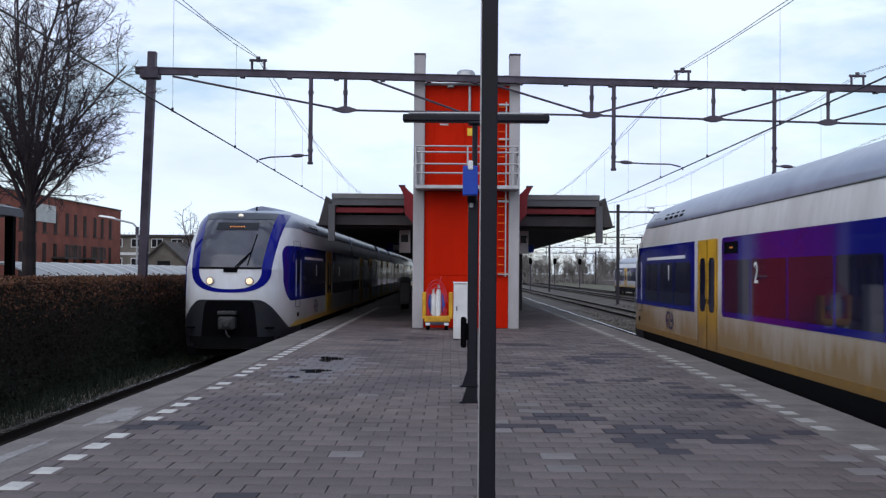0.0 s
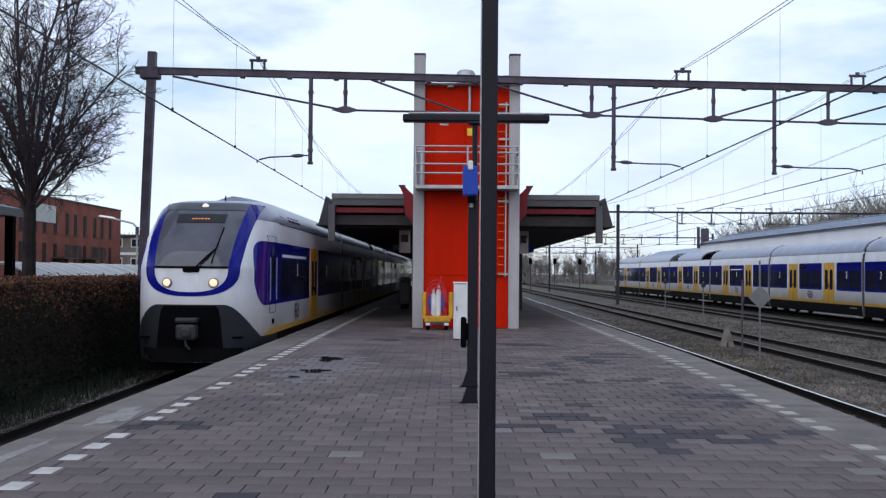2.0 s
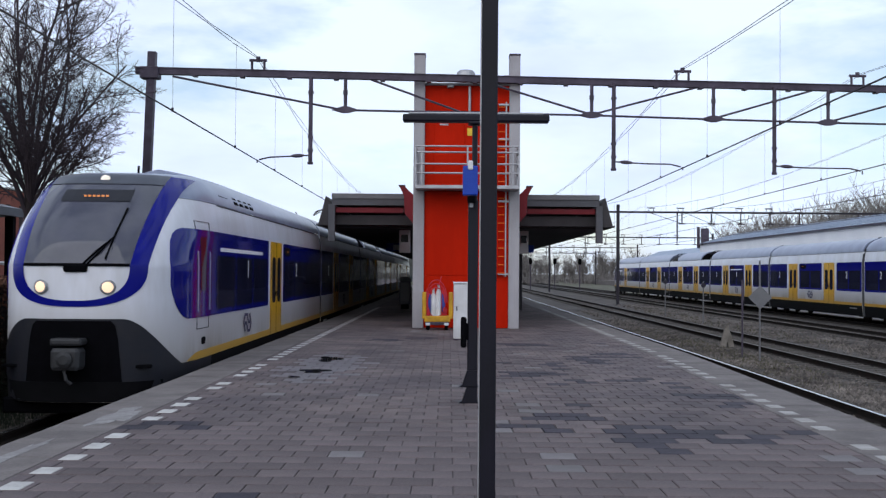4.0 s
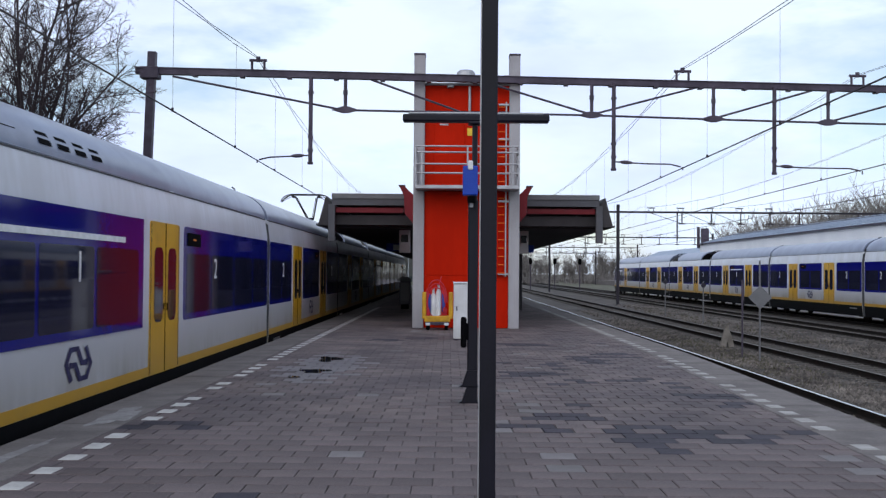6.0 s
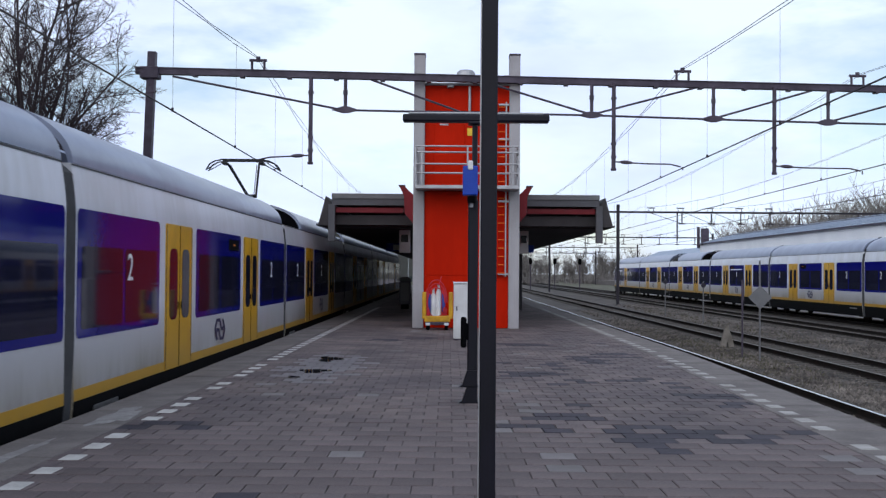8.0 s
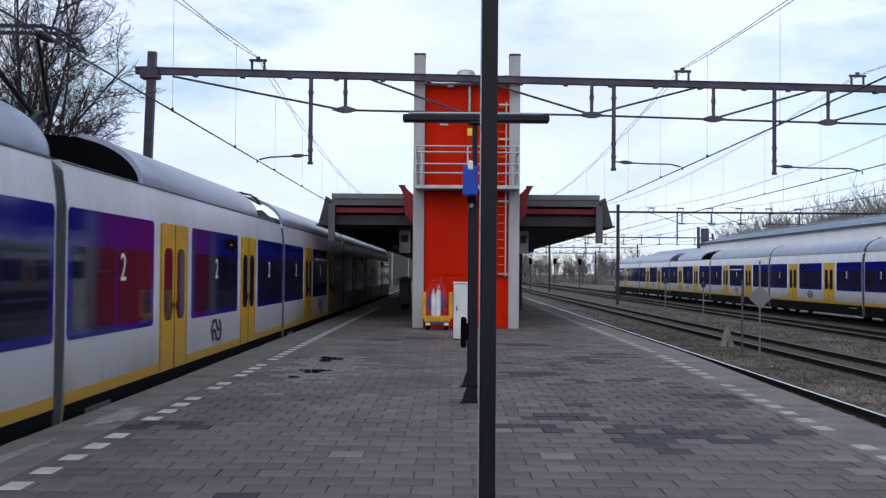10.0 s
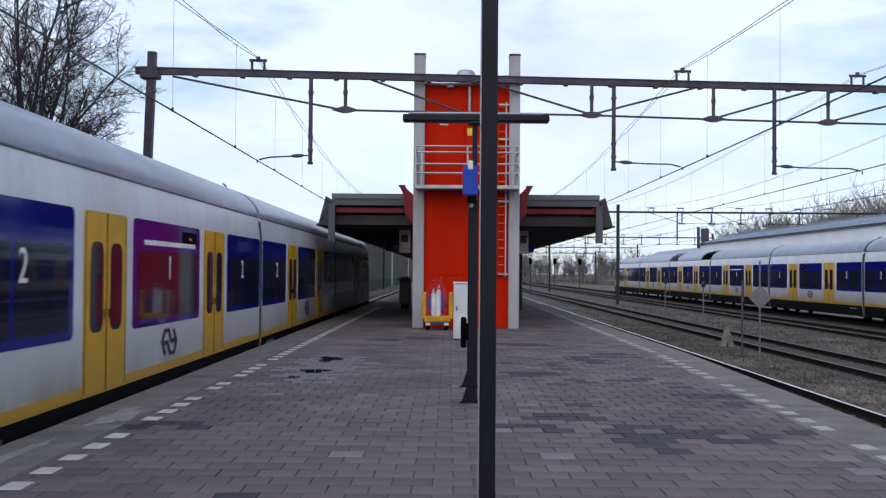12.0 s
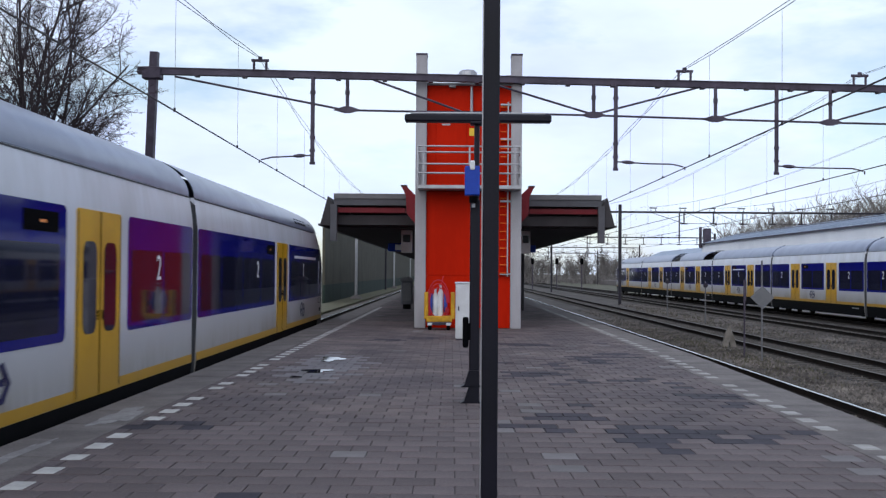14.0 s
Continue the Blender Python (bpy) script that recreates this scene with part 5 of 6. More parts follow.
# ---- trackside things ----
sg = thing("track_sign", "grey diamond track sign on a thin post", "sign")
part("post", Geo().tube([(9.12, 32, -1.05), (9.12, 32, 1.98)], 0.028, 8), M_SIGNGREY, sg)
part("plate", Geo().prism([(9.12 - 0.35, 0.9), (9.12, 1.25), (9.12 + 0.35, 0.9), (9.12, 0.55)], "y", 31.94, 31.965), M_SIGNGREY, sg, "grey diamond plate")
part("clamp", Geo().box(9.08, 9.16, 31.96, 32.04, 0.8, 1.0, 0.01), M_STEEL, sg)
pk = thing("marker_post", "thin grey marker post beside the track", "post")
part("shaft", Geo().box(9.05, 9.10, 33.7, 33.75, -1.05, 1.4, 0.01), M_STEEL, pk)
part("head", Geo().box(9.03, 9.12, 33.67, 33.7, 0.75, 1.4, 0.01), M_STEEL, pk)
for x, y, lean, h in ((9.50, 37.9, 0.17, 0.78), (9.86, 38.0, -0.17, 0.72)):
    bl = thing("concrete_marker", "weathered short concrete marker post leaning in weeds", "marker", "concrete markers")
    part("block", Geo().loft([[(x + a * k + lean * (z + 1.05) / h, y + b * k, z) for a, b in ((-0.1, -0.08), (0.1, -0.08), (0.1, 0.08), (-0.1, 0.08))] for z, k in ((-1.05, 1), (-1.0 + h * 0.6, 0.95), (-1.0 + h, 0.5))]), M_MARKER, bl)
for x, y, h in ((13.1, 66, 2.3), (13.3, 57, 2.2)):
    bl = thing("marker_post", "thin grey marker post beside the track", "post")
    part("shaft", Geo().tube([(x, y, -1.0), (x, y, -1.0 + h)], 0.035, 6), M_SIGNGREY, bl)
    part("head", Geo().tube([(x, y - 0.06, -1.2 + h), (x, y, -1.2 + h)], 0.13, 10), M_STEEL_DARK, bl)
for x, y in ((12.8, 171), (16.6, 171), (20.4, 170)):
    si = thing("railway_signal", "distant dark railway signal on a post", "signal", "distant signals")
    part("mast", Geo().tube([(x, y, -1.1), (x, y, 3.0)], 0.08, 6), M_STEEL, si)
    part("head", Geo().box(x - 0.25, x + 0.25, y - 0.15, y + 0.1, 3.0, 3.95, 0.1), M_BLACK, si)

# long shed behind the parked train
shed = thing("goods_shed", "long white shed with a ribbed grey roof", "shed")
part("wall", Geo().box(26.0, 33.0, 30, 113, -1.1, 4.7), M_SHEDWALL, shed, "white wall")
part("roof", Geo().prism([(25.85, 4.7), (25.85, 4.8), (29.5, 5.75), (33.2, 4.8), (33.2, 4.7), (29.5, 5.62)], "y", 29.5, 113.5), M_SHEDROOF, shed, "ribbed grey sheet roof")
for i in range(64):
    y = 30 + i * 1.3
    part("roof_rib", Geo().bar((25.85, y, 4.83), (29.5, y, 5.78), 0.16, 0.06), M_SHEDROOF, shed)
part("eave", Geo().box(25.78, 25.86, 29.5, 113.5, 4.66, 4.76), M_STEEL, shed, "dark eave line")
ch = part("chimney", Geo().box(25.9, 26.6, 111.5, 112.3, 4.6, 6.3, 0.05), M_STEEL, shed, "dark chimney group")
part("chimney_pipe", Geo().tube([(25.8, 112.8, 4.3), (25.8, 112.8, 6.5)], 0.16), M_STEEL, ch)
shed = thing("goods_shed", "lower white shed with a grey roof", "shed")
part("wall", Geo().box(26.4, 32, 115, 150, -1.1, 3.3), M_SHEDWALL, shed)
part("roof", Geo().prism([(26.0, 3.3), (26.0, 3.42), (29, 4.7), (32.4, 3.42), (32.4, 3.3)], "y", 114.6, 150.4), M_SHEDROOF, shed)
plat = Geo().box(37.6, 44, 140, 420, -1.1, 0.0)
structure("far_platform", plat, M_COPING, "distant pale platform", "platform")

# ---- trees ----
def limb(g, p, d, length, r, depth, rnd, n_side, up=0.12):
    """A wandering branch with side branches; the twigs at the end lie flatter than the limbs."""
    steps = (3, 4, 5, 7)[min(3, depth)]
    bend = (0.2, 0.16, 0.11, 0.07)[min(3, depth)]
    pts, q, v = [p.copy()], p.copy(), d.normalized()
    for i in range(steps):
        v = (v + Vector((rnd.gauss(0, 1), rnd.gauss(0, 1), rnd.gauss(0, 0.7))) * bend + Vector((0, 0, up * 0.22))).normalized()
        q = q + v * (length / steps)
        pts.append(q.copy())
    g.tube(pts, r, 5 if depth > 1 else 3, r * 0.4)
    if depth <= 0:
        return
    for i in range(n_side):
        k = min(0.999, 0.16 + 0.84 * (i + rnd.random()) / n_side)
        j = min(steps - 1, int(k * steps))
        a = pts[j].lerp(pts[j + 1], k * steps - j)
        dv = (pts[j + 1] - pts[j]).normalized()
        side = dv.orthogonal().normalized()
        side.rotate(Matrix.Rotation(rnd.uniform(0, 6.28), 3, dv))
        ang = rnd.uniform(0.45, 1.0)
        limb(g, a, dv * math.cos(ang) + side * math.sin(ang), length * rnd.uniform(0.3, 0.5) * (1.2 - 0.55 * k), max(0.0058, r * 0.46 * (1.1 - 0.4 * k)), depth - 1, rnd, n_side, up * 0.6)


def bare_tree(x, y, z0, fork, height, spread, r, seed, mains, depth, n_side, label, category="tree"):
    rnd = random.Random(seed)
    t = thing("tree", label, category)
    tr = [(x, y, z0), (x + 0.02, y, z0 + (fork - z0) * 0.3), (x - 0.02, y + 0.02, z0 + (fork - z0) * 0.7), (x, y, fork + 0.25)]
    g = Geo()
    rings = []
    for p, k in zip(tr, (1.35, 1.05, 1.0, 0.8)):
        rings.append([(p[0] + r * k * (1 + 0.08 * math.sin(3 * q)) * math.cos(q), p[1] + r * k * (1 + 0.08 * math.cos(4 * q)) * math.sin(q), p[2]) for q in (2 * math.pi * j / 12 for j in range(12))])
    g.loft(rings)
    part("trunk", g, M_BARK, t, "dark ridged trunk", True)
    g = Geo()
    for i in range(mains):
        az = 2 * math.pi * (i / mains) * 2.6 + rnd.uniform(-0.3, 0.3)
        tilt = 0.1 + (i / mains) * 1.12 * spread
        d = Vector((math.sin(tilt) * math.cos(az), math.sin(tilt) * math.sin(az), math.cos(tilt)))
        ln = (height - fork) * rnd.uniform(0.72, 1.0) * (1.0 - 0.66 * (i / mains))
        limb(g, Vector((x, y, fork + rnd.uniform(-0.45, 0.3))) + d * r * 0.4, d, ln, r * rnd.uniform(0.2, 0.36) * (1.15 - 0.5 * i / mains), depth, rnd, n_side)
    part("crown", g, M_TWIG, t, "bare winter branches and twigs")
    return t


bare_tree(-10.45, 27, -1.1, 3.15, 10.2, 0.86, 0.165, 11, 27, 3, 9, "bare dark winter tree beyond the hedge")
bare_tree(-25.6, 108, -1.1, 3.6, 8.4, 1.0, 0.2, 7, 12, 2, 6, "small bare tree far beyond the houses")


def woods(label, boxes, n, seed):
    rnd = random.Random(seed)
    g = Geo()
    for _ in range(n):
        x0, x1, y0, y1, h0, h1 = boxes[rnd.randrange(len(boxes))]
        x, y = rnd.uniform(x0, x1), rnd.uniform(y0, y1)
        h = rnd.uniform(h0, h1)
        g.tube([(x, y, -1.1), (x + rnd.uniform(-0.3, 0.3), y, h * 0.5)], 0.16, 4, 0.1)
        for _ in range(14):
            a = rnd.uniform(0, 6.28)
            p = Vector((x + rnd.uniform(-4, 4), y + rnd.uniform(-2, 2), -1.0))
            q = p + Vector((math.cos(a) * 0.5, math.sin(a) * 0.5, rnd.uniform(0.6, 1.4))).normalized() * h * rnd.uniform(0.15, 0.36)
            g.tube([p, q], 0.08, 3, 0.03)
            for _ in range(4):
                p2 = p.lerp(q, rnd.uniform(0.2, 1))
                q2 = p2 + Vector((rnd.uniform(-0.8, 0.8), rnd.uniform(-0.6, 0.6), rnd.uniform(0.2, 1))).normalized() * h * 0.12
                g.tube([p2, q2], 0.06, 3, 0.03)
        for _ in range(34):
            a, k = rnd.uniform(0, 6.28), rnd.uniform(0.1, 1)
            p = Vector((x, y, h * rnd.uniform(0.1, 0.62)))
            L = h * rnd.uniform(0.16, 0.4)
            q = p + Vector((math.cos(a) * 0.5, math.sin(a) * 0.5, rnd.uniform(0.35, 1.1))).normalized() * L
            g.tube([p, q], 0.07, 3, 0.03)
            for _ in range(4):
                p2 = p.lerp(q, rnd.uniform(0.3, 1))
                q2 = p2 + Vector((rnd.uniform(-0.6, 0.6), rnd.uniform(-0.6, 0.6), rnd.uniform(0.2, 1))).normalized() * L * 0.45
                g.tube([p2, q2], 0.045, 3, 0.02)
    ob = part("woods", g, M_FARTREE_HAZY, None, label)
    return tagged(ob, category="trees", kind="stuff")


woods("bare grey-brown winter woods behind the shed", [(50, 95, 160, 215, 9, 14), (58, 110, 190, 240, 11, 16), (68, 105, 170, 215, 14, 19)], 270, 31)
woods("distant bare brown winter woods", [(16, 110, 260, 400, 4, 9), (-40, 120, 400, 520, 6, 12)], 300, 32)
woods("distant bare woods beyond the houses", [(-110, -30, 190, 240, 5, 9)], 90, 33)

# ---- hedge ----
def hedge():
    rnd = random.Random(9)
    h = thing("hedge", "dense brown winter hedge with dark ivy below", "hedge")
    # Near-black core: the shade inside the hedge is put into its colour.
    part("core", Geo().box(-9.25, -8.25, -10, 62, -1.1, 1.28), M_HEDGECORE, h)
    brown, green, dark = Geo(), Geo(), Geo()
    for i in range(105000):
        y = 5 + 55 * rnd.random() ** 1.7
        if rnd.random() < 0.25:
            x, z = rnd.uniform(-9.3, -8.1), 1.31 + rnd.gauss(0, 0.04) + 0.05 * math.sin(y * 2.1)
        else:
            z = rnd.uniform(-1.05, 1.42)
            x = -8.14 + 0.07 * math.sin(y * 1.7 + z * 2) + rnd.gauss(0, 0.07) - 0.12 * max(0, z - 0.9)
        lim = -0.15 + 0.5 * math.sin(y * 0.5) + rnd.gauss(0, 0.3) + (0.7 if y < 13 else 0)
        # Lower leaves take the darkened brown in place of self-shading.
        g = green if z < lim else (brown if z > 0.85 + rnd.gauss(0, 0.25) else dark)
        s = rnd.uniform(0.014, 0.034)
        u = Vector((rnd.gauss(0, 1), rnd.gauss(0, 1), rnd.gauss(0, 1))).normalized()
        v = u.orthogonal().normalized() * s
        u = u * s * 1.5
        b = len(g.v)
        c = Vector((x, y, z))
        g.v += [tuple(c - u), tuple(c + v * 0.6), tuple(c + u), tuple(c - v * 0.6)]
        g.f.append((b, b + 1, b + 2, b + 3))
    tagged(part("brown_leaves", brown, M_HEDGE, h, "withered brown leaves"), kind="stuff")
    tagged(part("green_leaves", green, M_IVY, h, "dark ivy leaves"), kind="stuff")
    tagged(part("old_leaves", dark, M_HEDGESHADED, h, "brown leaves darkened for the shade inside the hedge"), kind="stuff")
    tw = Geo()
    for i in range(500):
        y = 8 + 50 * rnd.random() ** 1.5
        p = Vector((rnd.uniform(-9.1, -8.2), y, 1.25))
        tw.tube([p, p + Vector((rnd.uniform(-0.06, 0.06), rnd.uniform(-0.1, 0.1), rnd.uniform(0.1, 0.2)))], 0.004, 3)
    tagged(part("top_twigs", tw, M_TWIG, h), kind="stuff")


hedge()

# ---- buildings beyond the hedge ----
bd = thing("brick_building", "red-brown brick apartment building with tall narrow windows", "building")
BX, BY0, BY1, BZ = -37.0, 78.0, 122.2, 8.2
part("wall", Geo().box(-52, BX, BY0, BY1, -1.1, BZ), M_BRICK, bd, "red-brown brick wall")
part("parapet", Geo().box(-52.1, BX + 0.1, BY0 - 0.1, BY1 + 0.1, BZ, BZ + 0.12), M_TILEROOF, bd, "dark parapet edge")
for z0, z1 in ((5.0, 7.0), (2.2, 4.0), (-0.2, 1.5)):
    for i in range(15):
        y = BY0 + 1.5 + i * 2.75 + (0.4 if i % 3 == 0 else 0)
        w = part("window", Geo().box(BX - 0.2, BX + 0.03, y, y + 0.85, z0, z1, 0.01), M_SLIT, bd, "tall dark window")
        part("frame", Geo().box(BX + 0.03, BX + 0.06, y + 0.44, y + 0.5, z0, z1), M_TILEROOF, w)
        part("sill", Geo().box(BX, BX + 0.12, y - 0.08, y + 1.03, z0 - 0.12, z0 - 0.02), M_TILEROOF, w)
part("glazed_corner", Geo().box(BX + 0.0, BX + 0.08, 97, 101.8, 5.9, 7.5), M_PALEWALL, bd, "pale glazed corner panel")
for y in (101, 108.5):
    b = part("balcony", Geo().box(BX, BX + 1.3, y, y + 4.4, 2.6, 2.75), M_TILEROOF, bd, "dark steel balcony")
    for k in range(12):
        part("baluster", Geo().box(BX + 1.24, BX + 1.3, y + k * 0.39, y + k * 0.39 + 0.12, 2.75, 3.8), M_TILEROOF, b)
    part("top_rail", Geo().box(BX + 1.22, BX + 1.32, y, y + 4.4, 3.8, 3.88), M_TILEROOF, b)

hs = thing("apartment_block", "distant grey-brown flat-roofed apartment block with white windows", "building")
part("wall", Geo().box(-50, -26, 140, 149, -1.1, 5.9), M_FLATWALL, hs)
part("roof", Geo().box(-50.4, -25.6, 139.5, 149.5, 5.9, 6.15), M_TILEROOF, hs, "dark flat roof edge")
for i in range(9):
    x = -48.8 + i * 2.6
    for z in (4.5, 2.0, -0.5):
        w = part("window", Geo().box(x, x + 1.5, 139.9, 140.1, z, z + 1.15), M_WHITEPLASTIC, hs, "white framed window")
        for k in (0.1, 0.8):
            part("pane", Geo().box(x + k, x + k + 0.6, 139.87, 139.9, z + 0.1, z + 1.05), M_WINDARK, w)
    part("band", Geo().box(x - 0.5, x + 2.1, 139.9, 140.0, 3.5, 3.85), M_CABINET, hs)
ho = thing("gabled_house", "distant house with a dark pointed gable", "house")
part("wall", Geo().prism([(-33.9, -1.1), (-29.1, -1.1), (-29.1, 2.4), (-31.5, 4.6), (-33.9, 2.4)], "y", 120, 130), M_FLATWALL, ho)
for s in (-1, 1):
    part("roof_slope", Geo().prism([(-31.5, 4.6), (-31.5, 4.85), (-31.5 + s * 2.8, 2.3), (-31.5 + s * 2.8, 2.05)], "y", 119.6, 130.4), M_TILEROOF, ho)
part("window", Geo().box(-32.2, -30.8, 119.9, 120.02, 1.2, 2.6), M_WINDARK, ho)

sh = thing("bicycle_shed", "low shelter with a pale translucent panel roof", "shelter")
for i in range(22):
    y = 36 + i * 2.0
    arc = [(-13.6 - 1.8 * k, 1.30 + 0.52 * math.sin(math.pi / 2 * k)) for k in (0, 0.2, 0.4, 0.6, 0.8, 1.0)]
    prof = arc + [(a, b - 0.03) for a, b in reversed(arc)]
    part("roof_panel", Geo().prism(prof, "y", y + 0.03, y + 1.97), M_SHELTER, sh, "pale curved roof panel")
    part("roof_rib", Geo().prism([(a, b + 0.02) for a, b in arc] + [(a, b - 0.05) for a, b in reversed(arc)], "y", y - 0.04, y + 0.04), M_CABINET, sh, "pale curved rib")
    part("upright", Geo().box(-13.75, -13.68, y - 0.04, y + 0.04, -1.1, 1.31), M_STEEL_GREY, sh)
    part("upright", Geo().box(-15.4, -15.3, y - 0.04, y + 0.04, -1.1, 1.79), M_STEEL_GREY, sh)

st = thing("station_building", "low station building with a grey roof and dark posts", "building")
part("roof", Geo().prism([(-24, 3.2), (-13.5, 3.2), (-13.5, 3.45), (-17, 4.3), (-24, 4.3)], "y", 25, 34.4), M_CANOPY, st, "grey overhanging roof")
part("wall", Geo().box(-24, -15.2, 26, 33, -1.1, 3.2), M_BRICK, st)
for y in (25.5, 29.5, 33.8):
    part("post", Geo().box(-13.85, -13.6, y, y + 0.25, -1.1, 3.2), M_BLACK, st)
part("window", Geo().box(-15.24, -15.14, 27.5, 30.5, 0.2, 2.4), M_WINDARK, st)

lampy = thing("street_lamp", "grey street lamp with a curved arm and flat head", "street lamp")
X, Y = -17.25, 60
part("post", Geo().tube([(X, Y, -1.1), (X, Y, 3.7), (X - 0.05, Y, 3.95), (X - 0.25, Y, 4.15), (X - 0.7, Y, 4.25), (X - 1.3, Y, 4.38)], 0.055, 8), M_STEEL_GREY, lampy)
part("head", Geo().loft([[(X + dx, Y + dy * k, z + dz * k) for dy, dz in ((-0.12, 0), (0, 0.09), (0.12, 0), (0, -0.03))] for dx, z, k in ((-1.15, 4.36, 0.5), (-1.3, 4.4, 1), (-2.0, 4.5, 1), (-2.15, 4.52, 0.4))]), M_WHITEPLASTIC, lampy, "flat pale lamp head")
part("junction", Geo().tube([(X, Y, 3.5), (X, Y, 3.95)], 0.1, 8), M_STEEL, lampy)

# screen wall beyond the arriving train
sw = tagged(new("wall_west"), "tall olive screen wall with a dark green base", "wall", kind="structure")
for i in range(36):
    y = 84 + i * 6
    part("panel", Geo().box(-9.95, -9.75, y, y + 5.94, 0.55, 5.4, 0.01), M_WALLOLIVE, sw, "olive screen panel")
    part("base_panel", Geo().box(-9.93, -9.73, y, y + 5.94, -1.1, 0.54, 0.01), M_WALLGREEN, sw, "dark green base panel")
structure("verge", Geo().box(-9.7, -7.6, 64, 300, -1.12, -0.86), M_GRASS, "pale dry grass verge", "grass")
for i in range(4):
    y = 99 + i * 66
    lp = thing("lattice_post", "pale steel post standing on a concrete foot", "post", "pale posts along the wall")
    part("shaft", Geo().box(-8.75, -8.5, y - 0.12, y + 0.12, -0.7, 6.8, 0.02), M_STEEL_GREY, lp)
    part("foot", Geo().loft([[(-8.62 + a * k, y + b * k, z) for a, b in ((-0.6, -0.6), (0.6, -0.6), (0.6, 0.6), (-0.6, 0.6))] for z, k in ((-0.95, 1), (-0.7, 0.7), (-0.5, 0.25))]), M_COPING, lp)

# ---- paving ----
TILE = 0.30
DARK = [  # x0, x1, y0, y1 of repaired patches
    (2.95, 3.68, 13.8, 14.25), (3.41, 3.95, 13.4, 13.9), (3.3, 3.75, 12.9, 13.3), (1.6, 2.28, 10.4, 11.2), (2.1, 2.6, 10.4, 10.9), (1.6, 2.0, 9.5, 10.4),
    (0.65, 1.0, 11.6, 11.9), (1.1, 1.56, 11.7, 12.3), (0.8, 1.25, 10.8, 11.2), (0.4, 0.8, 10.9, 11.4), (3.4, 3.8, 10.8, 11.2), (2.85, 3.2, 10.2, 10.6),
    (0.84, 1.72, 16.3, 17.4), (1.72, 2.17, 15.4, 16.0), (2.3, 3.0, 15.8, 16.3), (1.6, 2.05, 18.1, 19.2), (2.25, 2.67, 19.7, 20.5), (2.85, 3.5, 20.4, 21.4), (2.4, 2.8, 18.8, 19.6),
    (-1.8, -1.4, 7.2, 7.7), (-3.2, -2.4, 10.8, 11.4), (-1.9, -1.1, 24.6, 25.3), (-0.9, -0.3, 25.4, 26.2), (1.2, 2.2, 23.2, 24.2)]


def tile_mat(x, y, rnd):
    k = noise.noise(Vector((x * 1.1, y * 2.3, 4.0)))
    for a, b, c, d in DARK:
        if a <= x <= b and c <= y <= d and rnd.random() < 0.86:
            return 1
    if x > 0.5 and 8.6 < y < 28 and k > 0.40 and rnd.random() < 0.75:
        return 1
    if ((x + 2.0) / 0.62) ** 2 + ((y - 18.0) / 2.9) ** 2 < 0.3 + 1.1 * rnd.random():
        return 3
    if 0.3 < x < 1.2 and y < 16 and rnd.random() < 0.1:
        return 2
    return 2 if rnd.random() < 0.01 else 0


def tile_mesh(name, material):
    h, t = TILE / 2 - 0.003, TILE / 2 - 0.010
    return Geo().loft([[(-h, -h, -0.045), (h, -h, -0.045), (h, h, -0.045), (-h, h, -0.045)], [(-h, -h, -0.004), (h, -h, -0.004), (h, h, -0.004), (-h, h, -0.004)],
                       [(-t, -t, 0), (t, -t, 0), (t, t, 0), (-t, t, 0)]]).mesh(name, material)


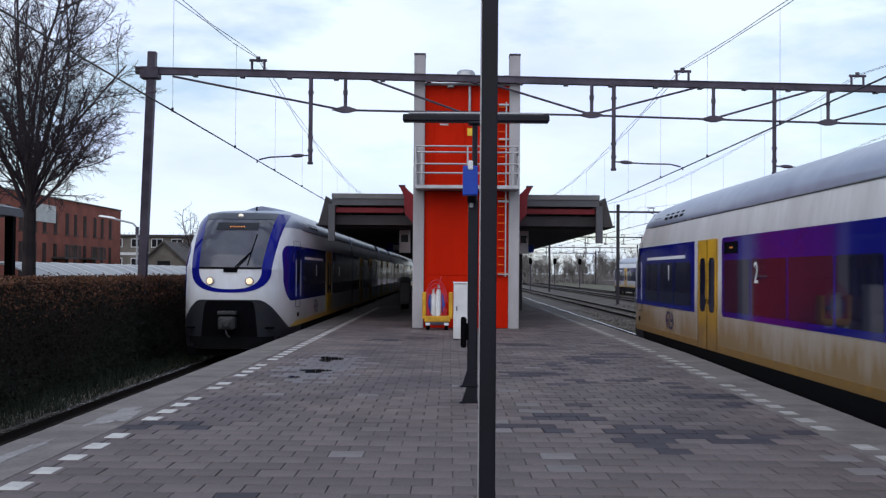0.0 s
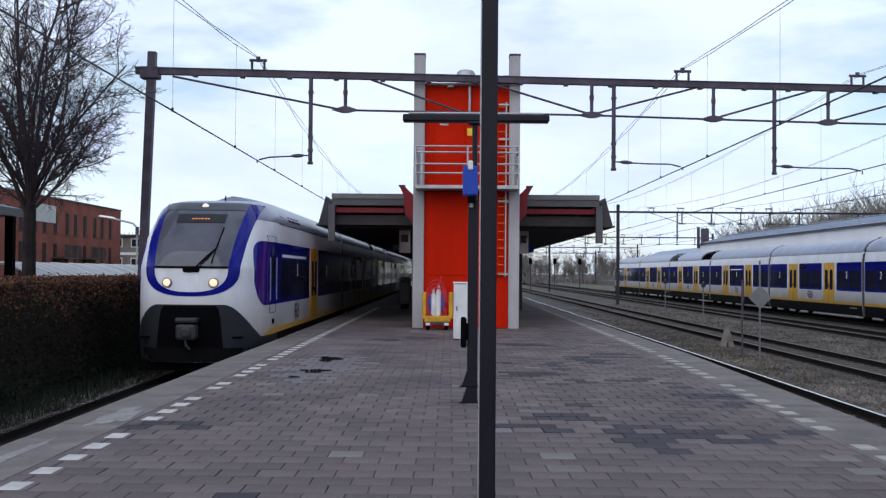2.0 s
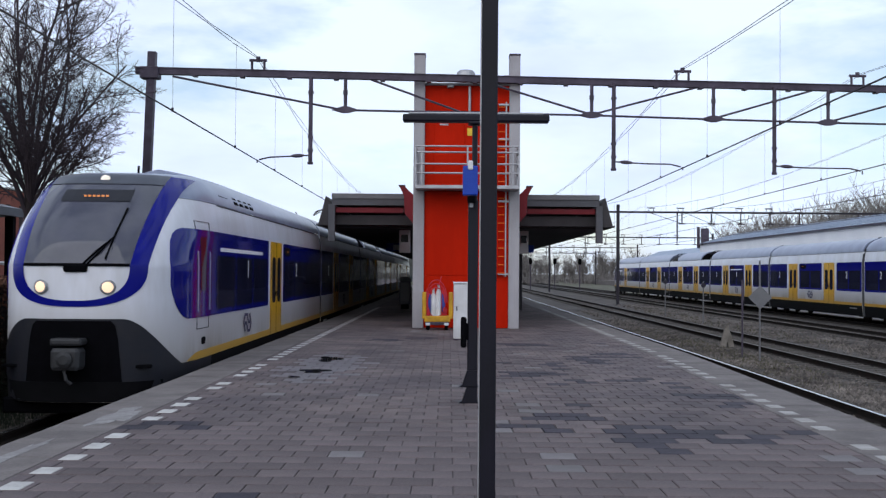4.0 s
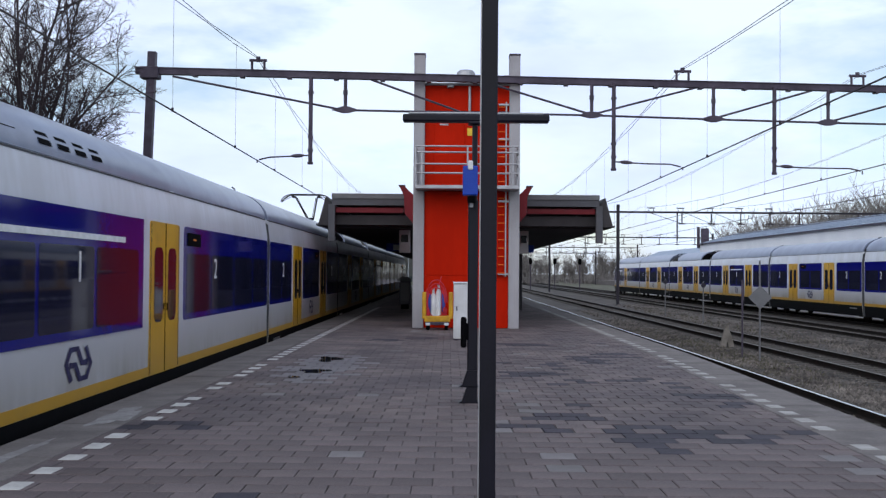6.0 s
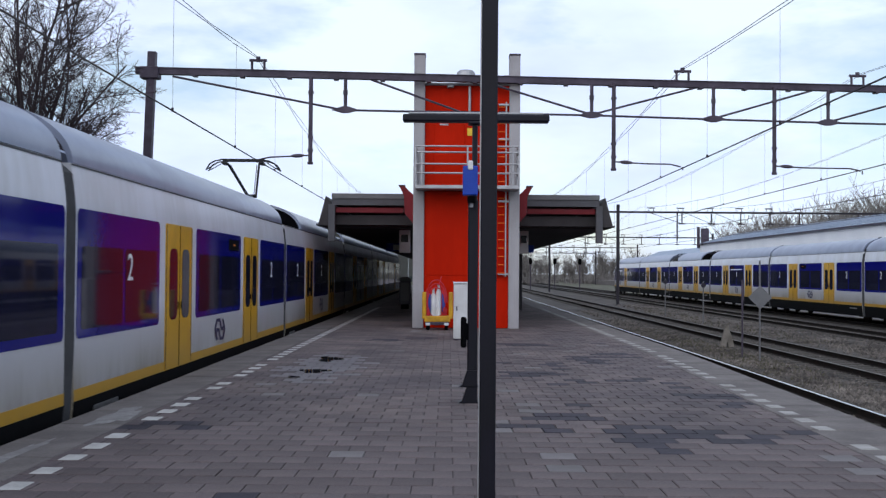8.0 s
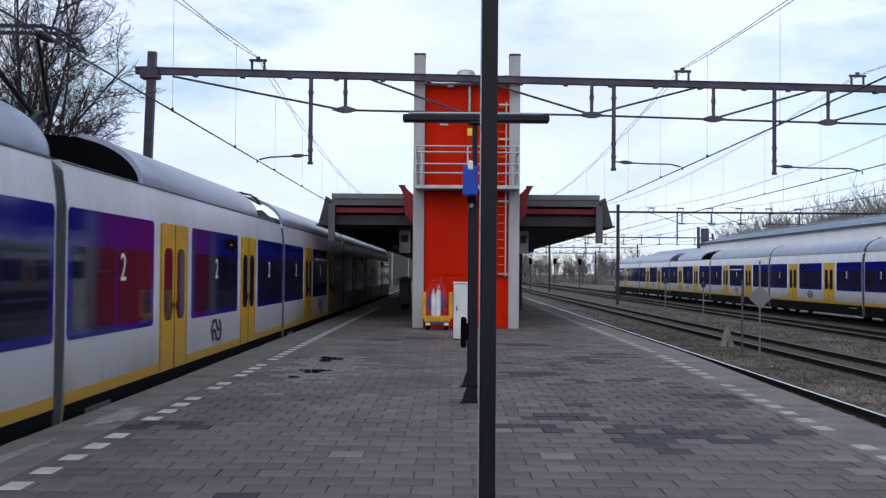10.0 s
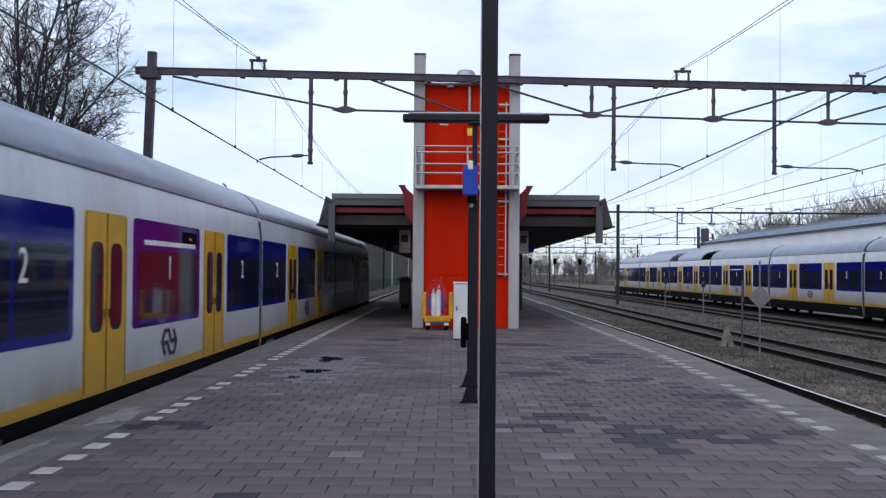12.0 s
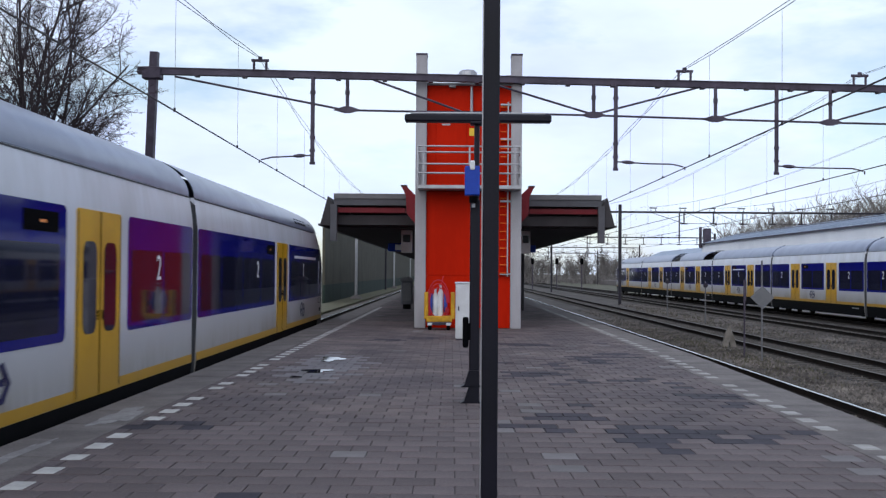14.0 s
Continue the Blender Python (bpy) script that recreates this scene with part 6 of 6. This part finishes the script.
paving = tagged(new("paving"), "grey square concrete pavers in half bond with dark repairs", "paving", kind="structure")
TILES = [tile_mesh("paver", m) for m in (M_PAVE, M_PAVE_DARK, M_PAVE_LIGHT, M_DAMP)]
far_tiles = [Geo(), Geo(), Geo(), Geo()]
rnd = random.Random(17)
count = 0
X0 = PL + 0.66
row = 0
y = -2.7
while y < 60:
    x, lim = X0, edge_right(y) - 0.8
    first = True
    while x < lim - 0.03:
        w = TILE if (row % 2 or not first) else TILE / 2
        w = min(w, lim - x)
        first = False
        xc = x + w / 2
        k = tile_mat(xc, y, rnd)
        dz, tx, ty = rnd.gauss(0, 0.0012), rnd.gauss(0, 0.25), rnd.gauss(0, 0.25)
        if count < 298 and w == TILE and y > 6.6:
            ob = new("paver", TILES[k])
            ob.parent = paving
            ob.matrix_basis = pose(xc, y, dz, tx, ty, 0)
            count += 1
        else:
            g = far_tiles[k]
            hx, tx2, h, t, b = w / 2 - 0.003, w / 2 - 0.010, TILE / 2 - 0.003, TILE / 2 - 0.010, len(g.v)
            a, c = radians(ty) * 0.15, radians(tx) * 0.15
            g.v += [(xc - hx, y - h, dz - 0.012), (xc + hx, y - h, dz - 0.012), (xc + hx, y + h, dz - 0.03), (xc - hx, y + h, dz - 0.03)]
            g.v += [(xc - tx2, y - t, dz + a - c), (xc + tx2, y - t, dz - a - c), (xc + tx2, y + t, dz - a + c), (xc - tx2, y + t, dz + a + c)]
            g.f += [(b, b + 1, b + 5, b + 4), (b + 1, b + 2, b + 6, b + 5), (b + 2, b + 3, b + 7, b + 6), (b + 3, b, b + 4, b + 7), (b + 4, b + 5, b + 6, b + 7)]
        x += w
    y += TILE
    row += 1
for g, m, nm in zip(far_tiles, (M_PAVE, M_PAVE_DARK, M_PAVE_LIGHT, M_DAMP), ("pavers", "dark_pavers", "pale_pavers", "damp_pavers")):
    tagged(part(nm, g, m, paving), kind="stuff")
part("far_paving", Geo().prism([(X0, 60), (edge_right(60) - 0.8, 60), (edge_right(60) - 0.8, 230), (X0, 230)], "z", -0.04, -0.001), M_PAVE, paving)

# white marking tiles along both edges
for nm, side in (("edge_marking_1", -1), ("edge_marking_2", 1)):
    mk = tagged(new(nm), "worn white marking tiles along the platform edge", "marking", kind="structure")
    for i in range(86):
        y = -3.0 + i * 0.6 if side < 0 else -2.7 + i * 0.6
        x = -3.09 if side < 0 else edge_right(y) - 0.64
        if side > 0 and i % 9 == 4 or side < 0 and i in (23, 28, 31, 36):
            continue
        q, qy = 0.085, 0.15
        wr = rnd.uniform(0.85, 1.0) * qy / q
        part("marking_tile", Geo().loft([[(x - q, y - q * wr, 0.001), (x + q, y - q * wr, 0.001), (x + q, y + q * wr, 0.001), (x - q, y + q * wr, 0.001)],
                                         [(x - q + 0.004, y - q * wr + 0.004, 0.006), (x + q - 0.004, y - q * wr + 0.004, 0.006), (x + q - 0.004, y + q * wr - 0.004, 0.006), (x - q + 0.004, y + q * wr - 0.004, 0.006)]]), M_DASH if side < 0 else M_DASH_WORN, mk)


motions()
